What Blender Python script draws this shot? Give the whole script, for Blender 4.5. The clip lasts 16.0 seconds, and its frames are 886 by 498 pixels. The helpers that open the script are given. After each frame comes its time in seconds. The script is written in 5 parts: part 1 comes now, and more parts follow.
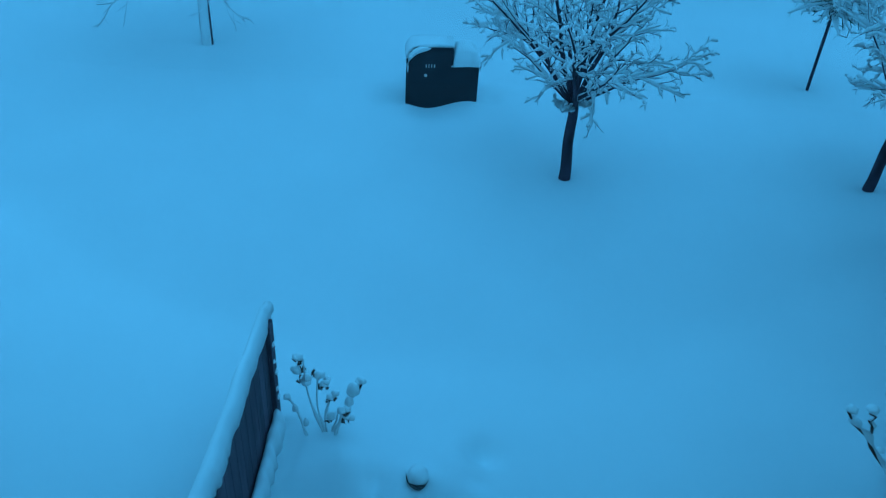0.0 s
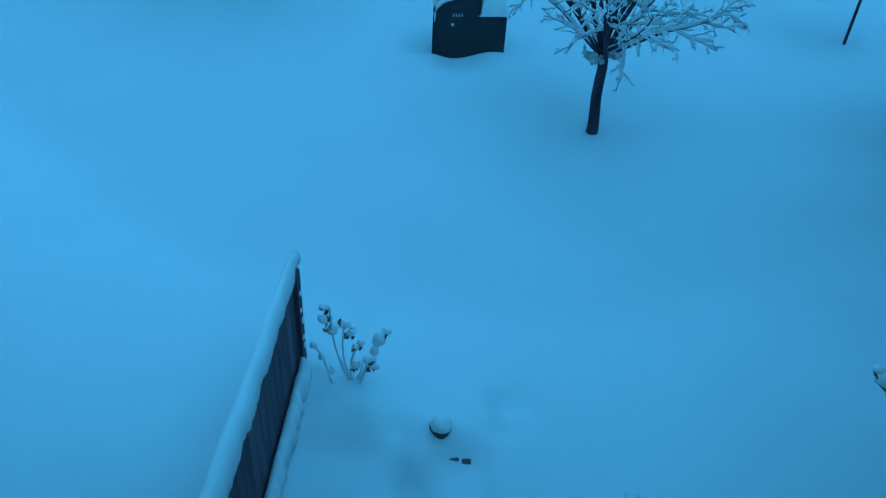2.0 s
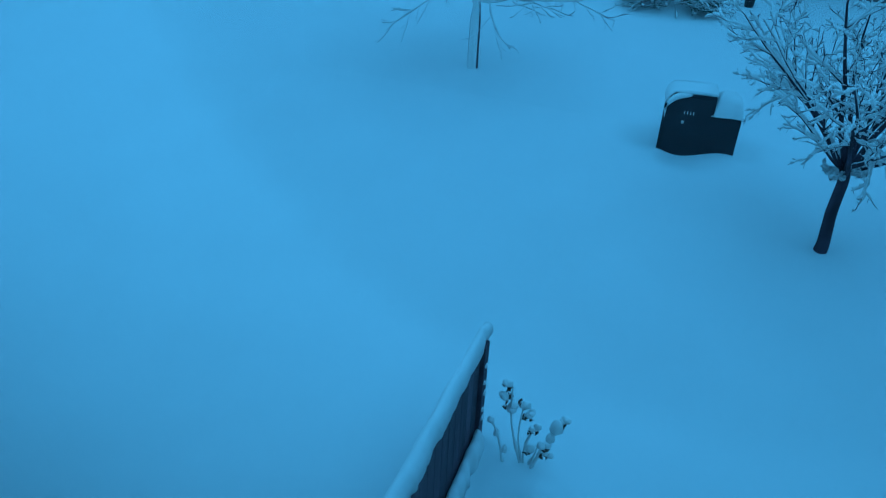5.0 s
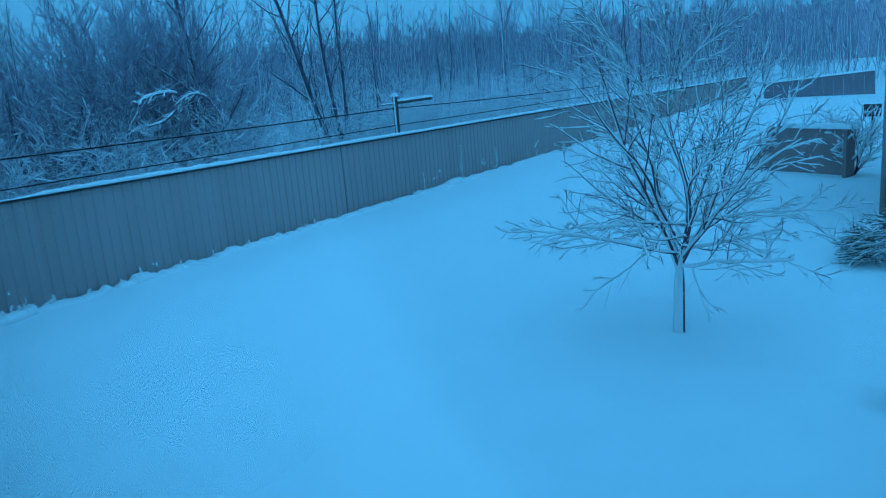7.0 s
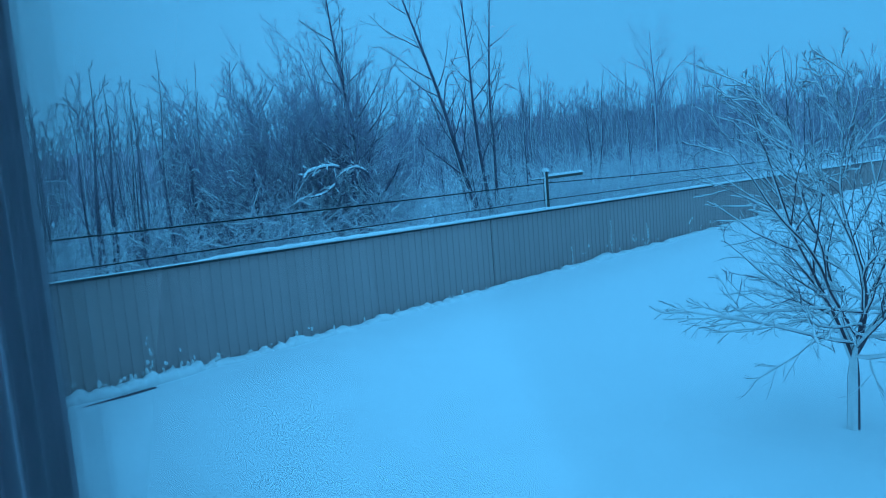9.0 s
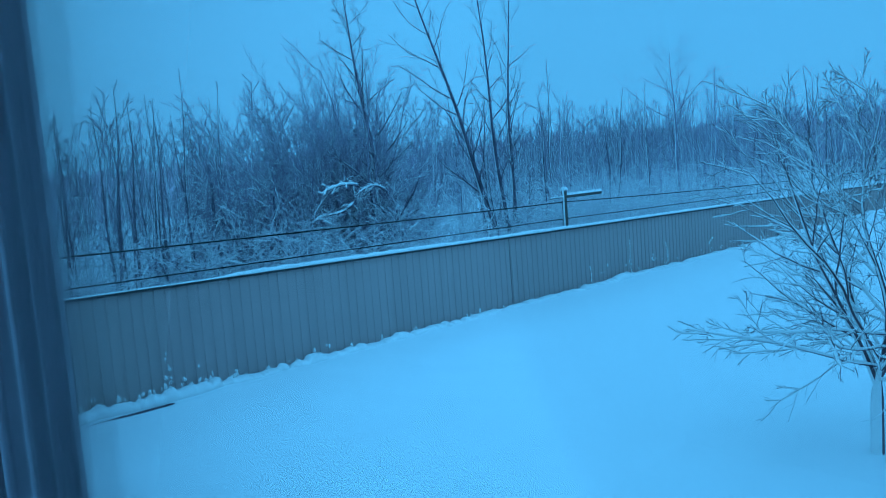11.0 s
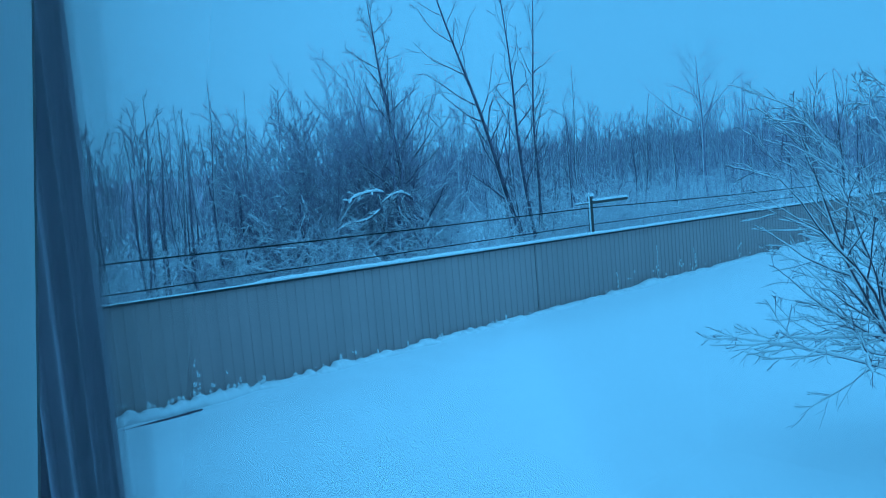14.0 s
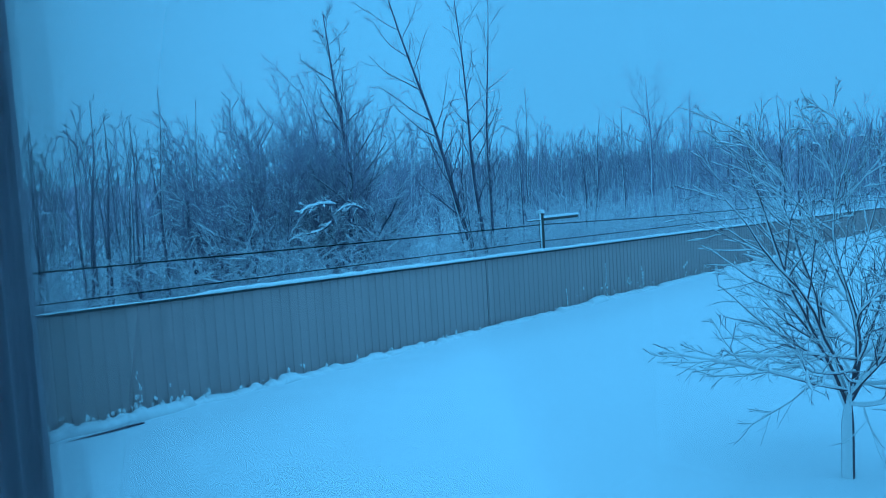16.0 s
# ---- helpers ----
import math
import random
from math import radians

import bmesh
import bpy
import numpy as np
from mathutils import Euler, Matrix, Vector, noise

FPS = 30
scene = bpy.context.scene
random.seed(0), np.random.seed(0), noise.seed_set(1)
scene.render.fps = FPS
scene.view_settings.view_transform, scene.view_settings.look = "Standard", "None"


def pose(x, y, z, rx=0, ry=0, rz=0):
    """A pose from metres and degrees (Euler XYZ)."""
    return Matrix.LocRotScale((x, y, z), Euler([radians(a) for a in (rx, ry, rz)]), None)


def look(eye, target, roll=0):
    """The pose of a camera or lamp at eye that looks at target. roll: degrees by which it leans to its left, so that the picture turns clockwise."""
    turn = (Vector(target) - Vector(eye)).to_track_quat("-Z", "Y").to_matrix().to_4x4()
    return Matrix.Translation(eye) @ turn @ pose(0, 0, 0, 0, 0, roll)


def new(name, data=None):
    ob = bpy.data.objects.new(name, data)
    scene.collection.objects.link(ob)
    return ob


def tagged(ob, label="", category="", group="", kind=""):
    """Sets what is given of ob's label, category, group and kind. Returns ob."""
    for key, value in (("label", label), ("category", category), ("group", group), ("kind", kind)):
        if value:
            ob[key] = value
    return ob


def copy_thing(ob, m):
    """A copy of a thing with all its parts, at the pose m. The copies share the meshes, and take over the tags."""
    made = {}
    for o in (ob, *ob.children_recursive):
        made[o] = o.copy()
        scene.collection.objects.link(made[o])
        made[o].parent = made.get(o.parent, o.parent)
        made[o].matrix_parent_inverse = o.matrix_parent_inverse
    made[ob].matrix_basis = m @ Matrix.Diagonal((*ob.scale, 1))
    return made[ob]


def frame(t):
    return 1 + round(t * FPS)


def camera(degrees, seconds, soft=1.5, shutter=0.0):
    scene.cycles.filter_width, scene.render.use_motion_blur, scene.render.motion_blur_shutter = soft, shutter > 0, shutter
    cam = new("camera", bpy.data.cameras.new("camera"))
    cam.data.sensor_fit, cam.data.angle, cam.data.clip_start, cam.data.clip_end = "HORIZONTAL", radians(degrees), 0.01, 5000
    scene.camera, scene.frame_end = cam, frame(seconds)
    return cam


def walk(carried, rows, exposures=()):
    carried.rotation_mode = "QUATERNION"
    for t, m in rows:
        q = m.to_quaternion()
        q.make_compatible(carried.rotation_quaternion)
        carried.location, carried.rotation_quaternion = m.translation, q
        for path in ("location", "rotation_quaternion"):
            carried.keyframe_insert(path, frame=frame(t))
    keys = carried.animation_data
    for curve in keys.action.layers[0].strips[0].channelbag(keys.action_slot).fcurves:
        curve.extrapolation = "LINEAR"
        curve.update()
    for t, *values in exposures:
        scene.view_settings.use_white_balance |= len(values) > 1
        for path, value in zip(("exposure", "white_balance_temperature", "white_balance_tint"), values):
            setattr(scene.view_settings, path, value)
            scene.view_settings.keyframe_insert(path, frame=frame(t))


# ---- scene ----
# ---- camera ----
cam = camera(59.1, 16.0, soft=1.0)


def aim(eye, yaw, pitch, roll):
    d = Vector((-math.sin(radians(yaw)) * math.cos(radians(pitch)), math.cos(radians(yaw)) * math.cos(radians(pitch)), math.sin(radians(pitch))))
    return look(eye, Vector(eye) + 2 * d, roll)


PATH = [
    (0.0, (0.053, 0.001, 4.897), 0.10, -34.62, 3.52),
    (0.5, (0.040, -0.018, 4.877), 0.35, -36.29, 3.86),
    (1.0, (0.042, 0.000, 4.887), 0.09, -36.91, 3.49),
    (1.5, (0.039, 0.008, 4.891), -0.59, -38.80, 3.64),
    (2.0, (0.012, -0.003, 4.895), 1.75, -38.18, 3.49),
    (2.5, (0.013, -0.014, 4.907), 3.89, -39.57, 3.16),
    (3.0, (0.011, -0.014, 4.911), 4.45, -38.35, 2.54),
    (3.2, (0.004, -0.009, 4.907), 4.60, -37.60, 2.28),
    (5.3, (-0.017, 0.017, 4.894), 23.01, -31.01, 0.53),
    (5.5, (-0.003, 0.044, 4.883), 25.11, -29.10, -1.22),
    (6.0, (-0.006, 0.059, 4.863), 32.19, -24.51, -1.95),
    (6.5, (0.020, 0.057, 4.881), 32.71, -17.93, -4.21),
    (7.0, (0.021, 0.048, 4.872), 35.50, -13.38, -4.79),
    (7.5, (-0.016, 0.004, 4.897), 38.31, -9.76, -5.85),
    (8.0, (-0.038, -0.010, 4.911), 42.09, -7.90, -5.71),
    (8.5, (-0.023, -0.014, 4.909), 43.61, -7.79, -4.64),
    (9.0, (-0.038, -0.014, 4.914), 45.75, -7.23, -4.61),
    (9.5, (-0.040, -0.015, 4.909), 46.23, -6.14, -3.86),
    (9.7, (-0.054, -0.003, 4.931), 46.63, -5.66, -4.01),
    (12.0, (0.000, -0.024, 4.907), 47.26, -5.90, -4.66),
    (12.5, (0.003, -0.026, 4.904), 47.83, -5.52, -4.72),
    (13.0, (0.002, -0.025, 4.905), 48.59, -5.60, -4.74),
    (13.5, (0.005, -0.025, 4.904), 48.14, -5.49, -4.73),
    (14.0, (0.005, -0.027, 4.901), 48.85, -5.12, -4.85),
    (14.5, (0.007, -0.027, 4.901), 48.16, -5.02, -4.43),
    (15.0, (-0.002, -0.020, 4.899), 46.92, -4.92, -4.19),
    (15.5, (-0.018, -0.013, 4.898), 45.39, -4.74, -3.49),
    (16.0, (-0.023, -0.016, 4.895), 45.21, -4.34, -3.45),
]
walk(cam, [(t, aim(eye, yaw, pitch, roll)) for t, eye, yaw, pitch, roll in PATH],
     exposures=[(0.0, 0.22, 4200, 10), (2.5, 0.13, 4180, 10), (5.5, 0.02, 4180, 10), (6.5, 0.16, 4200, 12), (7.5, 0.34, 4270, 14), (8.5, 0.43, 4330, 14), (12.0, 0.54, 4330, 14), (16.0, 0.53, 4330, 14)])

# ---- world and light: an overcast, snowy blue dusk ----
world = bpy.data.worlds.new("overcast_sky")
scene.world = world
world.use_nodes = True
wn = world.node_tree
wn.nodes.clear()
w_out = wn.nodes.new("ShaderNodeOutputWorld")
w_bg = wn.nodes.new("ShaderNodeBackground")
w_geo = wn.nodes.new("ShaderNodeTexCoord")
w_sep = wn.nodes.new("ShaderNodeSeparateXYZ")
w_ramp = wn.nodes.new("ShaderNodeValToRGB")
wn.links.new(w_geo.outputs["Generated"], w_sep.inputs[0])
wn.links.new(w_sep.outputs["Z"], w_ramp.inputs[0])
wn.links.new(w_ramp.outputs[0], w_bg.inputs["Color"])
wn.links.new(w_bg.outputs[0], w_out.inputs["Surface"])
w_ramp.color_ramp.elements[0].position, w_ramp.color_ramp.elements[0].color = 0.0, (0.28, 0.65, 0.78, 1)
w_ramp.color_ramp.elements[1].position, w_ramp.color_ramp.elements[1].color = 0.6, (0.30, 0.68, 0.81, 1)
w_bg.inputs["Strength"].default_value = 0.60
sun_data = bpy.data.lights.new("sun", "SUN")
sun_data.energy, sun_data.angle, sun_data.color = 0.5, radians(60), (0.35, 0.82, 1.0)
sun = new("sun", sun_data)
sun.matrix_world = look((0, 0, 60), (-14, 10, 0))


# ---- materials ----
def material(name, base, rough=0.8, metal=0.0, vary=0.15, scale=4.0, fine=40.0, bump=0.2, bump_dist=0.01, spec=0.4, tint=None, stretch=(1, 1, 1), island=0.0):
    m = bpy.data.materials.new(name)
    m.use_nodes = True
    nt = m.node_tree
    b = nt.nodes["Principled BSDF"]
    b.inputs["Roughness"].default_value, b.inputs["Metallic"].default_value = rough, metal
    b.inputs["Specular IOR Level"].default_value = spec
    tc = nt.nodes.new("ShaderNodeTexCoord")
    mp = nt.nodes.new("ShaderNodeMapping")
    mp.inputs["Scale"].default_value = stretch
    nt.links.new(tc.outputs["Object"], mp.inputs[0])
    big, small = nt.nodes.new("ShaderNodeTexNoise"), nt.nodes.new("ShaderNodeTexNoise")
    big.inputs["Scale"].default_value, small.inputs["Scale"].default_value = scale, fine
    big.inputs["Detail"].default_value, small.inputs["Detail"].default_value = 3, 2
    for n in (big, small):
        nt.links.new(mp.outputs[0], n.inputs["Vector"])
    mix = nt.nodes.new("ShaderNodeMath")
    mix.operation = "MULTIPLY_ADD"
    nt.links.new(small.outputs[0], mix.inputs[0])
    mix.inputs[1].default_value = 0.5
    nt.links.new(big.outputs[0], mix.inputs[2])
    ramp = nt.nodes.new("ShaderNodeValToRGB")
    other = tint or base
    lo = [max(0.0, c * (1 - vary)) for c in base]
    hi = [min(1.0, c * (1 + vary)) for c in other]
    ramp.color_ramp.elements[0].position, ramp.color_ramp.elements[0].color = 0.5, (*lo, 1)
    ramp.color_ramp.elements[1].position, ramp.color_ramp.elements[1].color = 1.0, (*hi, 1)
    nt.links.new(mix.outputs[0], ramp.inputs[0])
    colour = ramp.outputs[0]
    if island:
        info = nt.nodes.new("ShaderNodeObjectInfo")
        hsv = nt.nodes.new("ShaderNodeHueSaturation")
        rng = nt.nodes.new("ShaderNodeMapRange")
        rng.inputs["To Min"].default_value, rng.inputs["To Max"].default_value = 1 - island, 1 + island
        nt.links.new(info.outputs["Random"], rng.inputs["Value"])
        nt.links.new(rng.outputs[0], hsv.inputs["Value"])
        nt.links.new(colour, hsv.inputs["Color"])
        colour = hsv.outputs[0]
    nt.links.new(colour, b.inputs["Base Color"])
    if bump:
        bp = nt.nodes.new("ShaderNodeBump")
        bp.inputs["Strength"].default_value, bp.inputs["Distance"].default_value = bump, bump_dist
        nt.links.new(mix.outputs[0], bp.inputs["Height"])
        nt.links.new(bp.outputs[0], b.inputs["Normal"])
    return m


SNOW = material("snow", (0.86, 0.87, 0.88), 0.75, vary=0.03, scale=0.9, fine=12, bump=0.05, bump_dist=0.02, spec=0.25)
FROSTED = material("snow_frosted_twigs", (0.52, 0.49, 0.56), 0.9, vary=0.3, scale=3, fine=20, bump=0.0, tint=(0.70, 0.67, 0.73))
SNOW_CLUMP = material("clumped_snow", (0.92, 0.92, 0.92), 0.8, vary=0.04, scale=8, fine=60, bump=0.35, bump_dist=0.02, spec=0.2)
BARK_DARK = material("wet_dark_bark", (0.042, 0.030, 0.046), 0.85, vary=0.5, scale=9, fine=70, bump=0.7, bump_dist=0.01, tint=(0.07, 0.052, 0.075), stretch=(1, 1, 0.3))
BARK_GREY = material("grey_bark", (0.115, 0.088, 0.115), 0.85, vary=0.4, scale=6, fine=50, bump=0.6, bump_dist=0.01, tint=(0.12, 0.092, 0.112), stretch=(1, 1, 0.3))
BARK_VINE = material("vine_covered_bark", (0.19, 0.165, 0.23), 0.9, vary=0.35, scale=2, fine=12, bump=0.0, tint=(0.30, 0.26, 0.345))
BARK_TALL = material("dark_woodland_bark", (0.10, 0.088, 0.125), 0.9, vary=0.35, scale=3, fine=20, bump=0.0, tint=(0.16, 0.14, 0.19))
# Bark lifted and cooled in colour to stand in for distance haze.
BARK_HAZED = material("hazed_woodland_bark", (0.28, 0.245, 0.325), 0.9, vary=0.3, scale=2, fine=12, bump=0.0, tint=(0.39, 0.345, 0.435), island=0.25)
WALL_METAL = material("tan_painted_steel", (0.39, 0.325, 0.315), 0.55, metal=0.0, vary=0.07, scale=0.5, fine=5, bump=0.05, bump_dist=0.004, tint=(0.42, 0.35, 0.34), island=0.05)
WALL_TRIM = material("dark_steel_trim", (0.05, 0.045, 0.045), 0.5, vary=0.15, scale=2, fine=20, bump=0.05)
SCREEN = material("taupe_painted_board", (0.32, 0.25, 0.235), 0.8, vary=0.12, scale=2, fine=15, bump=0.1, island=0.06)
BOARD = material("weathered_dark_board", (0.082, 0.06, 0.082), 0.85, vary=0.3, scale=2.5, fine=30, bump=0.5, bump_dist=0.006, tint=(0.115, 0.088, 0.115), stretch=(3, 3, 0.35), island=0.2)
BOX_PAINT = material("dark_green_enamel", (0.026, 0.025, 0.032), 0.5, vary=0.25, scale=3, fine=30, bump=0.08, bump_dist=0.003, tint=(0.038, 0.036, 0.044))
MARK = material("pale_marking", (0.7, 0.7, 0.66), 0.6, vary=0.1, scale=20, fine=80, bump=0.0)
SIDING = material("taupe_lap_siding", (0.15, 0.147, 0.155), 0.7, vary=0.12, scale=1.5, fine=12, bump=0.1, bump_dist=0.003, tint=(0.18, 0.175, 0.18), island=0.03)
HOME_SIDING = material("beige_lap_siding", (0.42, 0.36, 0.28), 0.7, vary=0.08, scale=1.5, fine=12, bump=0.1, bump_dist=0.003)
TRIM = material("white_trim_paint", (0.62, 0.62, 0.6), 0.6, vary=0.06, scale=3, fine=30, bump=0.05)
STEP_WOOD = material("dark_step_timber", (0.04, 0.035, 0.032), 0.85, vary=0.3, scale=4, fine=30, bump=0.3, stretch=(0.3, 3, 3))
NEEDLE = material("dark_evergreen_needles", (0.03, 0.05, 0.035), 0.8, vary=0.4, scale=5, fine=40, bump=0.0, tint=(0.05, 0.075, 0.05))
WIRE = material("black_cable", (0.02, 0.02, 0.02), 0.6, vary=0.1, bump=0.0)
POST_GREY = material("weathered_grey_post", (0.12, 0.11, 0.1), 0.85, vary=0.3, scale=4, fine=30, bump=0.3, stretch=(2, 2, 0.3))
VINYL = material("window_vinyl", (0.74, 0.68, 0.76), 0.45, vary=0.05, scale=4, fine=40, bump=0.03)
# Dark wall colour stands in for an unlit room, for dim pane reflections.
ROOM_DIMMED = material("dimmed_room_walls", (0.16, 0.16, 0.17), 0.85, vary=0.05, scale=2, fine=60, bump=0.05)
PLASTER = material("white_wall_paint", (0.78, 0.77, 0.75), 0.85, vary=0.03, scale=2, fine=60, bump=0.05)
FLOORING = material("brown_floorboards", (0.2, 0.13, 0.08), 0.5, vary=0.2, scale=3, fine=25, bump=0.1, stretch=(0.4, 4, 1))
POT = material("black_glazed_pot", (0.02, 0.02, 0.022), 0.4, vary=0.2, bump=0.05)
STEM = material("dry_brown_stem", (0.06, 0.04, 0.03), 0.85, vary=0.4, scale=15, fine=60, bump=0.3)
# Haze over the horizon woods is put into this pale base colour.
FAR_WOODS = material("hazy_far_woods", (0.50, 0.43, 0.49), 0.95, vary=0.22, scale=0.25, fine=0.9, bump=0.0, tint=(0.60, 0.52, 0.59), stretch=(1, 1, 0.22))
FAR_FENCE = material("brown_fence_paint", (0.29, 0.245, 0.27), 0.9, vary=0.2, scale=1, fine=8, bump=0.0)
ROOF_FAR = material("brown_roof_shingle", (0.12, 0.09, 0.085), 0.9, vary=0.2, scale=1, fine=8, bump=0.0)
STONE = material("dark_paving_stone", (0.1, 0.09, 0.085), 0.85, vary=0.25, scale=8, fine=40, bump=0.3)

CLOTH = bpy.data.materials.new("sheer_pale_curtain")
CLOTH.use_nodes = True
cb = CLOTH.node_tree.nodes["Principled BSDF"]
cn = CLOTH.node_tree.nodes.new("ShaderNodeTexNoise")
cn.inputs["Scale"].default_value = 160
cr = CLOTH.node_tree.nodes.new("ShaderNodeValToRGB")
cr.color_ramp.elements[0].color, cr.color_ramp.elements[1].color = (0.64, 0.64, 0.64, 1), (0.72, 0.72, 0.72, 1)
ctr = CLOTH.node_tree.nodes.new("ShaderNodeBsdfTranslucent")
cmx = CLOTH.node_tree.nodes.new("ShaderNodeMixShader")
CLOTH.node_tree.links.new(cn.outputs[0], cr.inputs[0])
CLOTH.node_tree.links.new(cr.outputs[0], cb.inputs["Base Color"])
CLOTH.node_tree.links.new(cr.outputs[0], ctr.inputs["Color"])
CLOTH.node_tree.links.new(cb.outputs[0], cmx.inputs[1])
CLOTH.node_tree.links.new(ctr.outputs[0], cmx.inputs[2])
cmx.inputs[0].default_value = 0.85
cb.inputs["Roughness"].default_value = 0.9
CLOTH.node_tree.links.new(cmx.outputs[0], CLOTH.node_tree.nodes["Material Output"].inputs[0])

PANE = bpy.data.materials.new("window_glass")
PANE.use_nodes = True
pn = PANE.node_tree
pn.nodes.remove(pn.nodes["Principled BSDF"])
ptr, pgl, pmx = pn.nodes.new("ShaderNodeBsdfTransparent"), pn.nodes.new("ShaderNodeBsdfGlossy"), pn.nodes.new("ShaderNodeMixShader")
pgl.inputs["Roughness"].default_value = 0.02
ptr.inputs["Color"].default_value = (0.98, 0.989, 0.987, 1)
pfr = pn.nodes.new("ShaderNodeFresnel")
pfr.inputs["IOR"].default_value = 1.45
pn.links.new(pfr.outputs[0], pmx.inputs[0])
pn.links.new(ptr.outputs[0], pmx.inputs[1])
pn.links.new(pgl.outputs[0], pmx.inputs[2])
pn.links.new(pmx.outputs[0], pn.nodes["Material Output"].inputs[0])


# ---- mesh helpers ----
def part(name, bm, mat, parent=None, label="", smooth=False):
    me = bpy.data.meshes.new(name)
    bm.to_mesh(me)
    bm.free()
    return part_mesh(name, me, mat, parent, label, smooth)


def part_mesh(name, me, mat, parent=None, label="", smooth=False):
    me.materials.append(mat)
    if smooth:
        me.polygons.foreach_set("use_smooth", [True] * len(me.polygons))
    ob = new(name, me)
    if parent is not None:
        ob.parent = parent
    if label:
        tagged(ob, label)
    return ob


def thing(name, at, label, category, group="", turn=0, kind=""):
    ob = new(name)
    ob.matrix_basis = pose(*at, 0, 0, turn)
    return tagged(ob, label, category, group, kind)


def box(bm, lo, hi, bevel=0.0, m=None):
    c = [(a + b) / 2 for a, b in zip(lo, hi)]
    s = [abs(b - a) for a, b in zip(lo, hi)]
    r = bmesh.ops.create_cube(bm, size=1, matrix=Matrix.Translation(c) @ Matrix.Diagonal((*s, 1)))
    if bevel:
        edges = list({e for v in r["verts"] for e in v.link_edges})
        bmesh.ops.bevel(bm, geom=edges, offset=bevel, segments=2, affect="EDGES", profile=0.6)
    if m is not None:
        bmesh.ops.transform(bm, matrix=m, verts=[v for v in bm.verts if v in r["verts"] or True])
    return bm


def boxed(name, lo, hi, mat, parent=None, label="", bevel=0.004):
    return part(name, box(bmesh.new(), lo, hi, bevel), mat, parent, label)


def snow_slab(name, lo, hi, parent=None, seed=0, cell=0.06, label="", rough=0.25):
    """A cushion of snow over a rectangle: rounded and uneven, with a flat underside."""
    nx, ny = max(4, int((hi[0] - lo[0]) / cell)), max(4, int((hi[1] - lo[1]) / cell))
    u, v = np.linspace(0, 1, nx + 1), np.linspace(0, 1, ny + 1)
    verts, faces = [], []
    top = hi[2] - lo[2]
    for j in range(ny + 1):
        for i in range(nx + 1):
            x, y = lo[0] + u[i] * (hi[0] - lo[0]), lo[1] + v[j] * (hi[1] - lo[1])
            e = min(u[i] * (hi[0] - lo[0]), (1 - u[i]) * (hi[0] - lo[0]), v[j] * (hi[1] - lo[1]), (1 - v[j]) * (hi[1] - lo[1]))
            k = min(1.0, e / max(1e-6, top * 0.8))
            h = top * math.sqrt(max(0.0, 1 - (1 - k) ** 2))
            n = noise.noise(Vector((x * 5 + seed * 7.1, y * 5, seed * 3.3)))
            sx = 0.03 * noise.noise(Vector((x * 9, y * 9, seed + 40.0)))
            verts.append((x + sx, y + sx, lo[2] + max(0.004, h * (1 + rough * n))))
    w = nx + 1
    for j in range(ny):
        for i in range(nx):
            a = j * w + i
            faces.append((a, a + 1, a + w + 1, a + w))
    base = len(verts)
    ring = [i for i in range(w)] + [j * w + nx for j in range(1, ny + 1)] + [ny * w + i for i in range(nx - 1, -1, -1)] + [j * w for j in range(ny - 1, 0, -1)]
    for i in ring:
        verts.append((verts[i][0], verts[i][1], lo[2] - 0.01))
    n = len(ring)
    for k in range(n):
        faces.append((ring[k], base + k, base + (k + 1) % n, ring[(k + 1) % n]))
    faces.append(tuple(base + k for k in range(n))[::1])
    me = bpy.data.meshes.new(name)
    me.from_pydata(verts, [], faces)
    return part_mesh(name, me, SNOW_CLUMP, parent, label, True)


def snow_ball(name, at, size, parent=None, seed=0, label=""):
    bm = bmesh.new()
    bmesh.ops.create_icosphere(bm, subdivisions=3, radius=1)
    for v in bm.verts:
        n = 1 + 0.22 * noise.noise(v.co * 1.7 + Vector((seed * 5.3, seed, 0)))
        v.co = Vector((v.co.x * size[0] * n, v.co.y * size[1] * n, (v.co.z if v.co.z > 0 else v.co.z * 0.5) * size[2] * n)) + Vector(at)
    return part(name, bm, SNOW_CLUMP, parent, label, True)


# ---- branching ----
def tangents(P):
    t = np.gradient(P, axis=1)
    return t / np.maximum(np.linalg.norm(t, axis=2, keepdims=True), 1e-9)


def tubes(groups, sides):
    """One list of verts and faces for many tapered tubes. groups: (points m x n x 3, radii m x n)."""
    vs, fs, off = [], [], 0
    for P, R in groups:
        m, n, _ = P.shape
        T = tangents(P)
        ref = np.where(np.abs(T[:, :, 2:3]) > 0.9, np.array([1.0, 0, 0]), np.array([0, 0, 1.0]))
        A = np.cross(T, ref)
        A /= np.maximum(np.linalg.norm(A, axis=2, keepdims=True), 1e-9)
        B = np.cross(T, A)
        a = np.arange(sides) * 2 * math.pi / sides
        ring = P[:, :, None] + R[:, :, None, None] * (np.cos(a)[None, None, :, None] * A[:, :, None] + np.sin(a)[None, None, :, None] * B[:, :, None])
        vs.append(ring.reshape(-1, 3))
        k, i, j = np.meshgrid(np.arange(m), np.arange(n - 1), np.arange(sides), indexing="ij")
        q = lambda ii, jj: off + (k * n + ii) * sides + jj % sides
        fs.append(np.stack([q(i, j), q(i + 1, j), q(i + 1, j + 1), q(i, j + 1)], -1).reshape(-1, 4))
        off += m * n * sides
    return np.concatenate(vs), np.concatenate(fs)


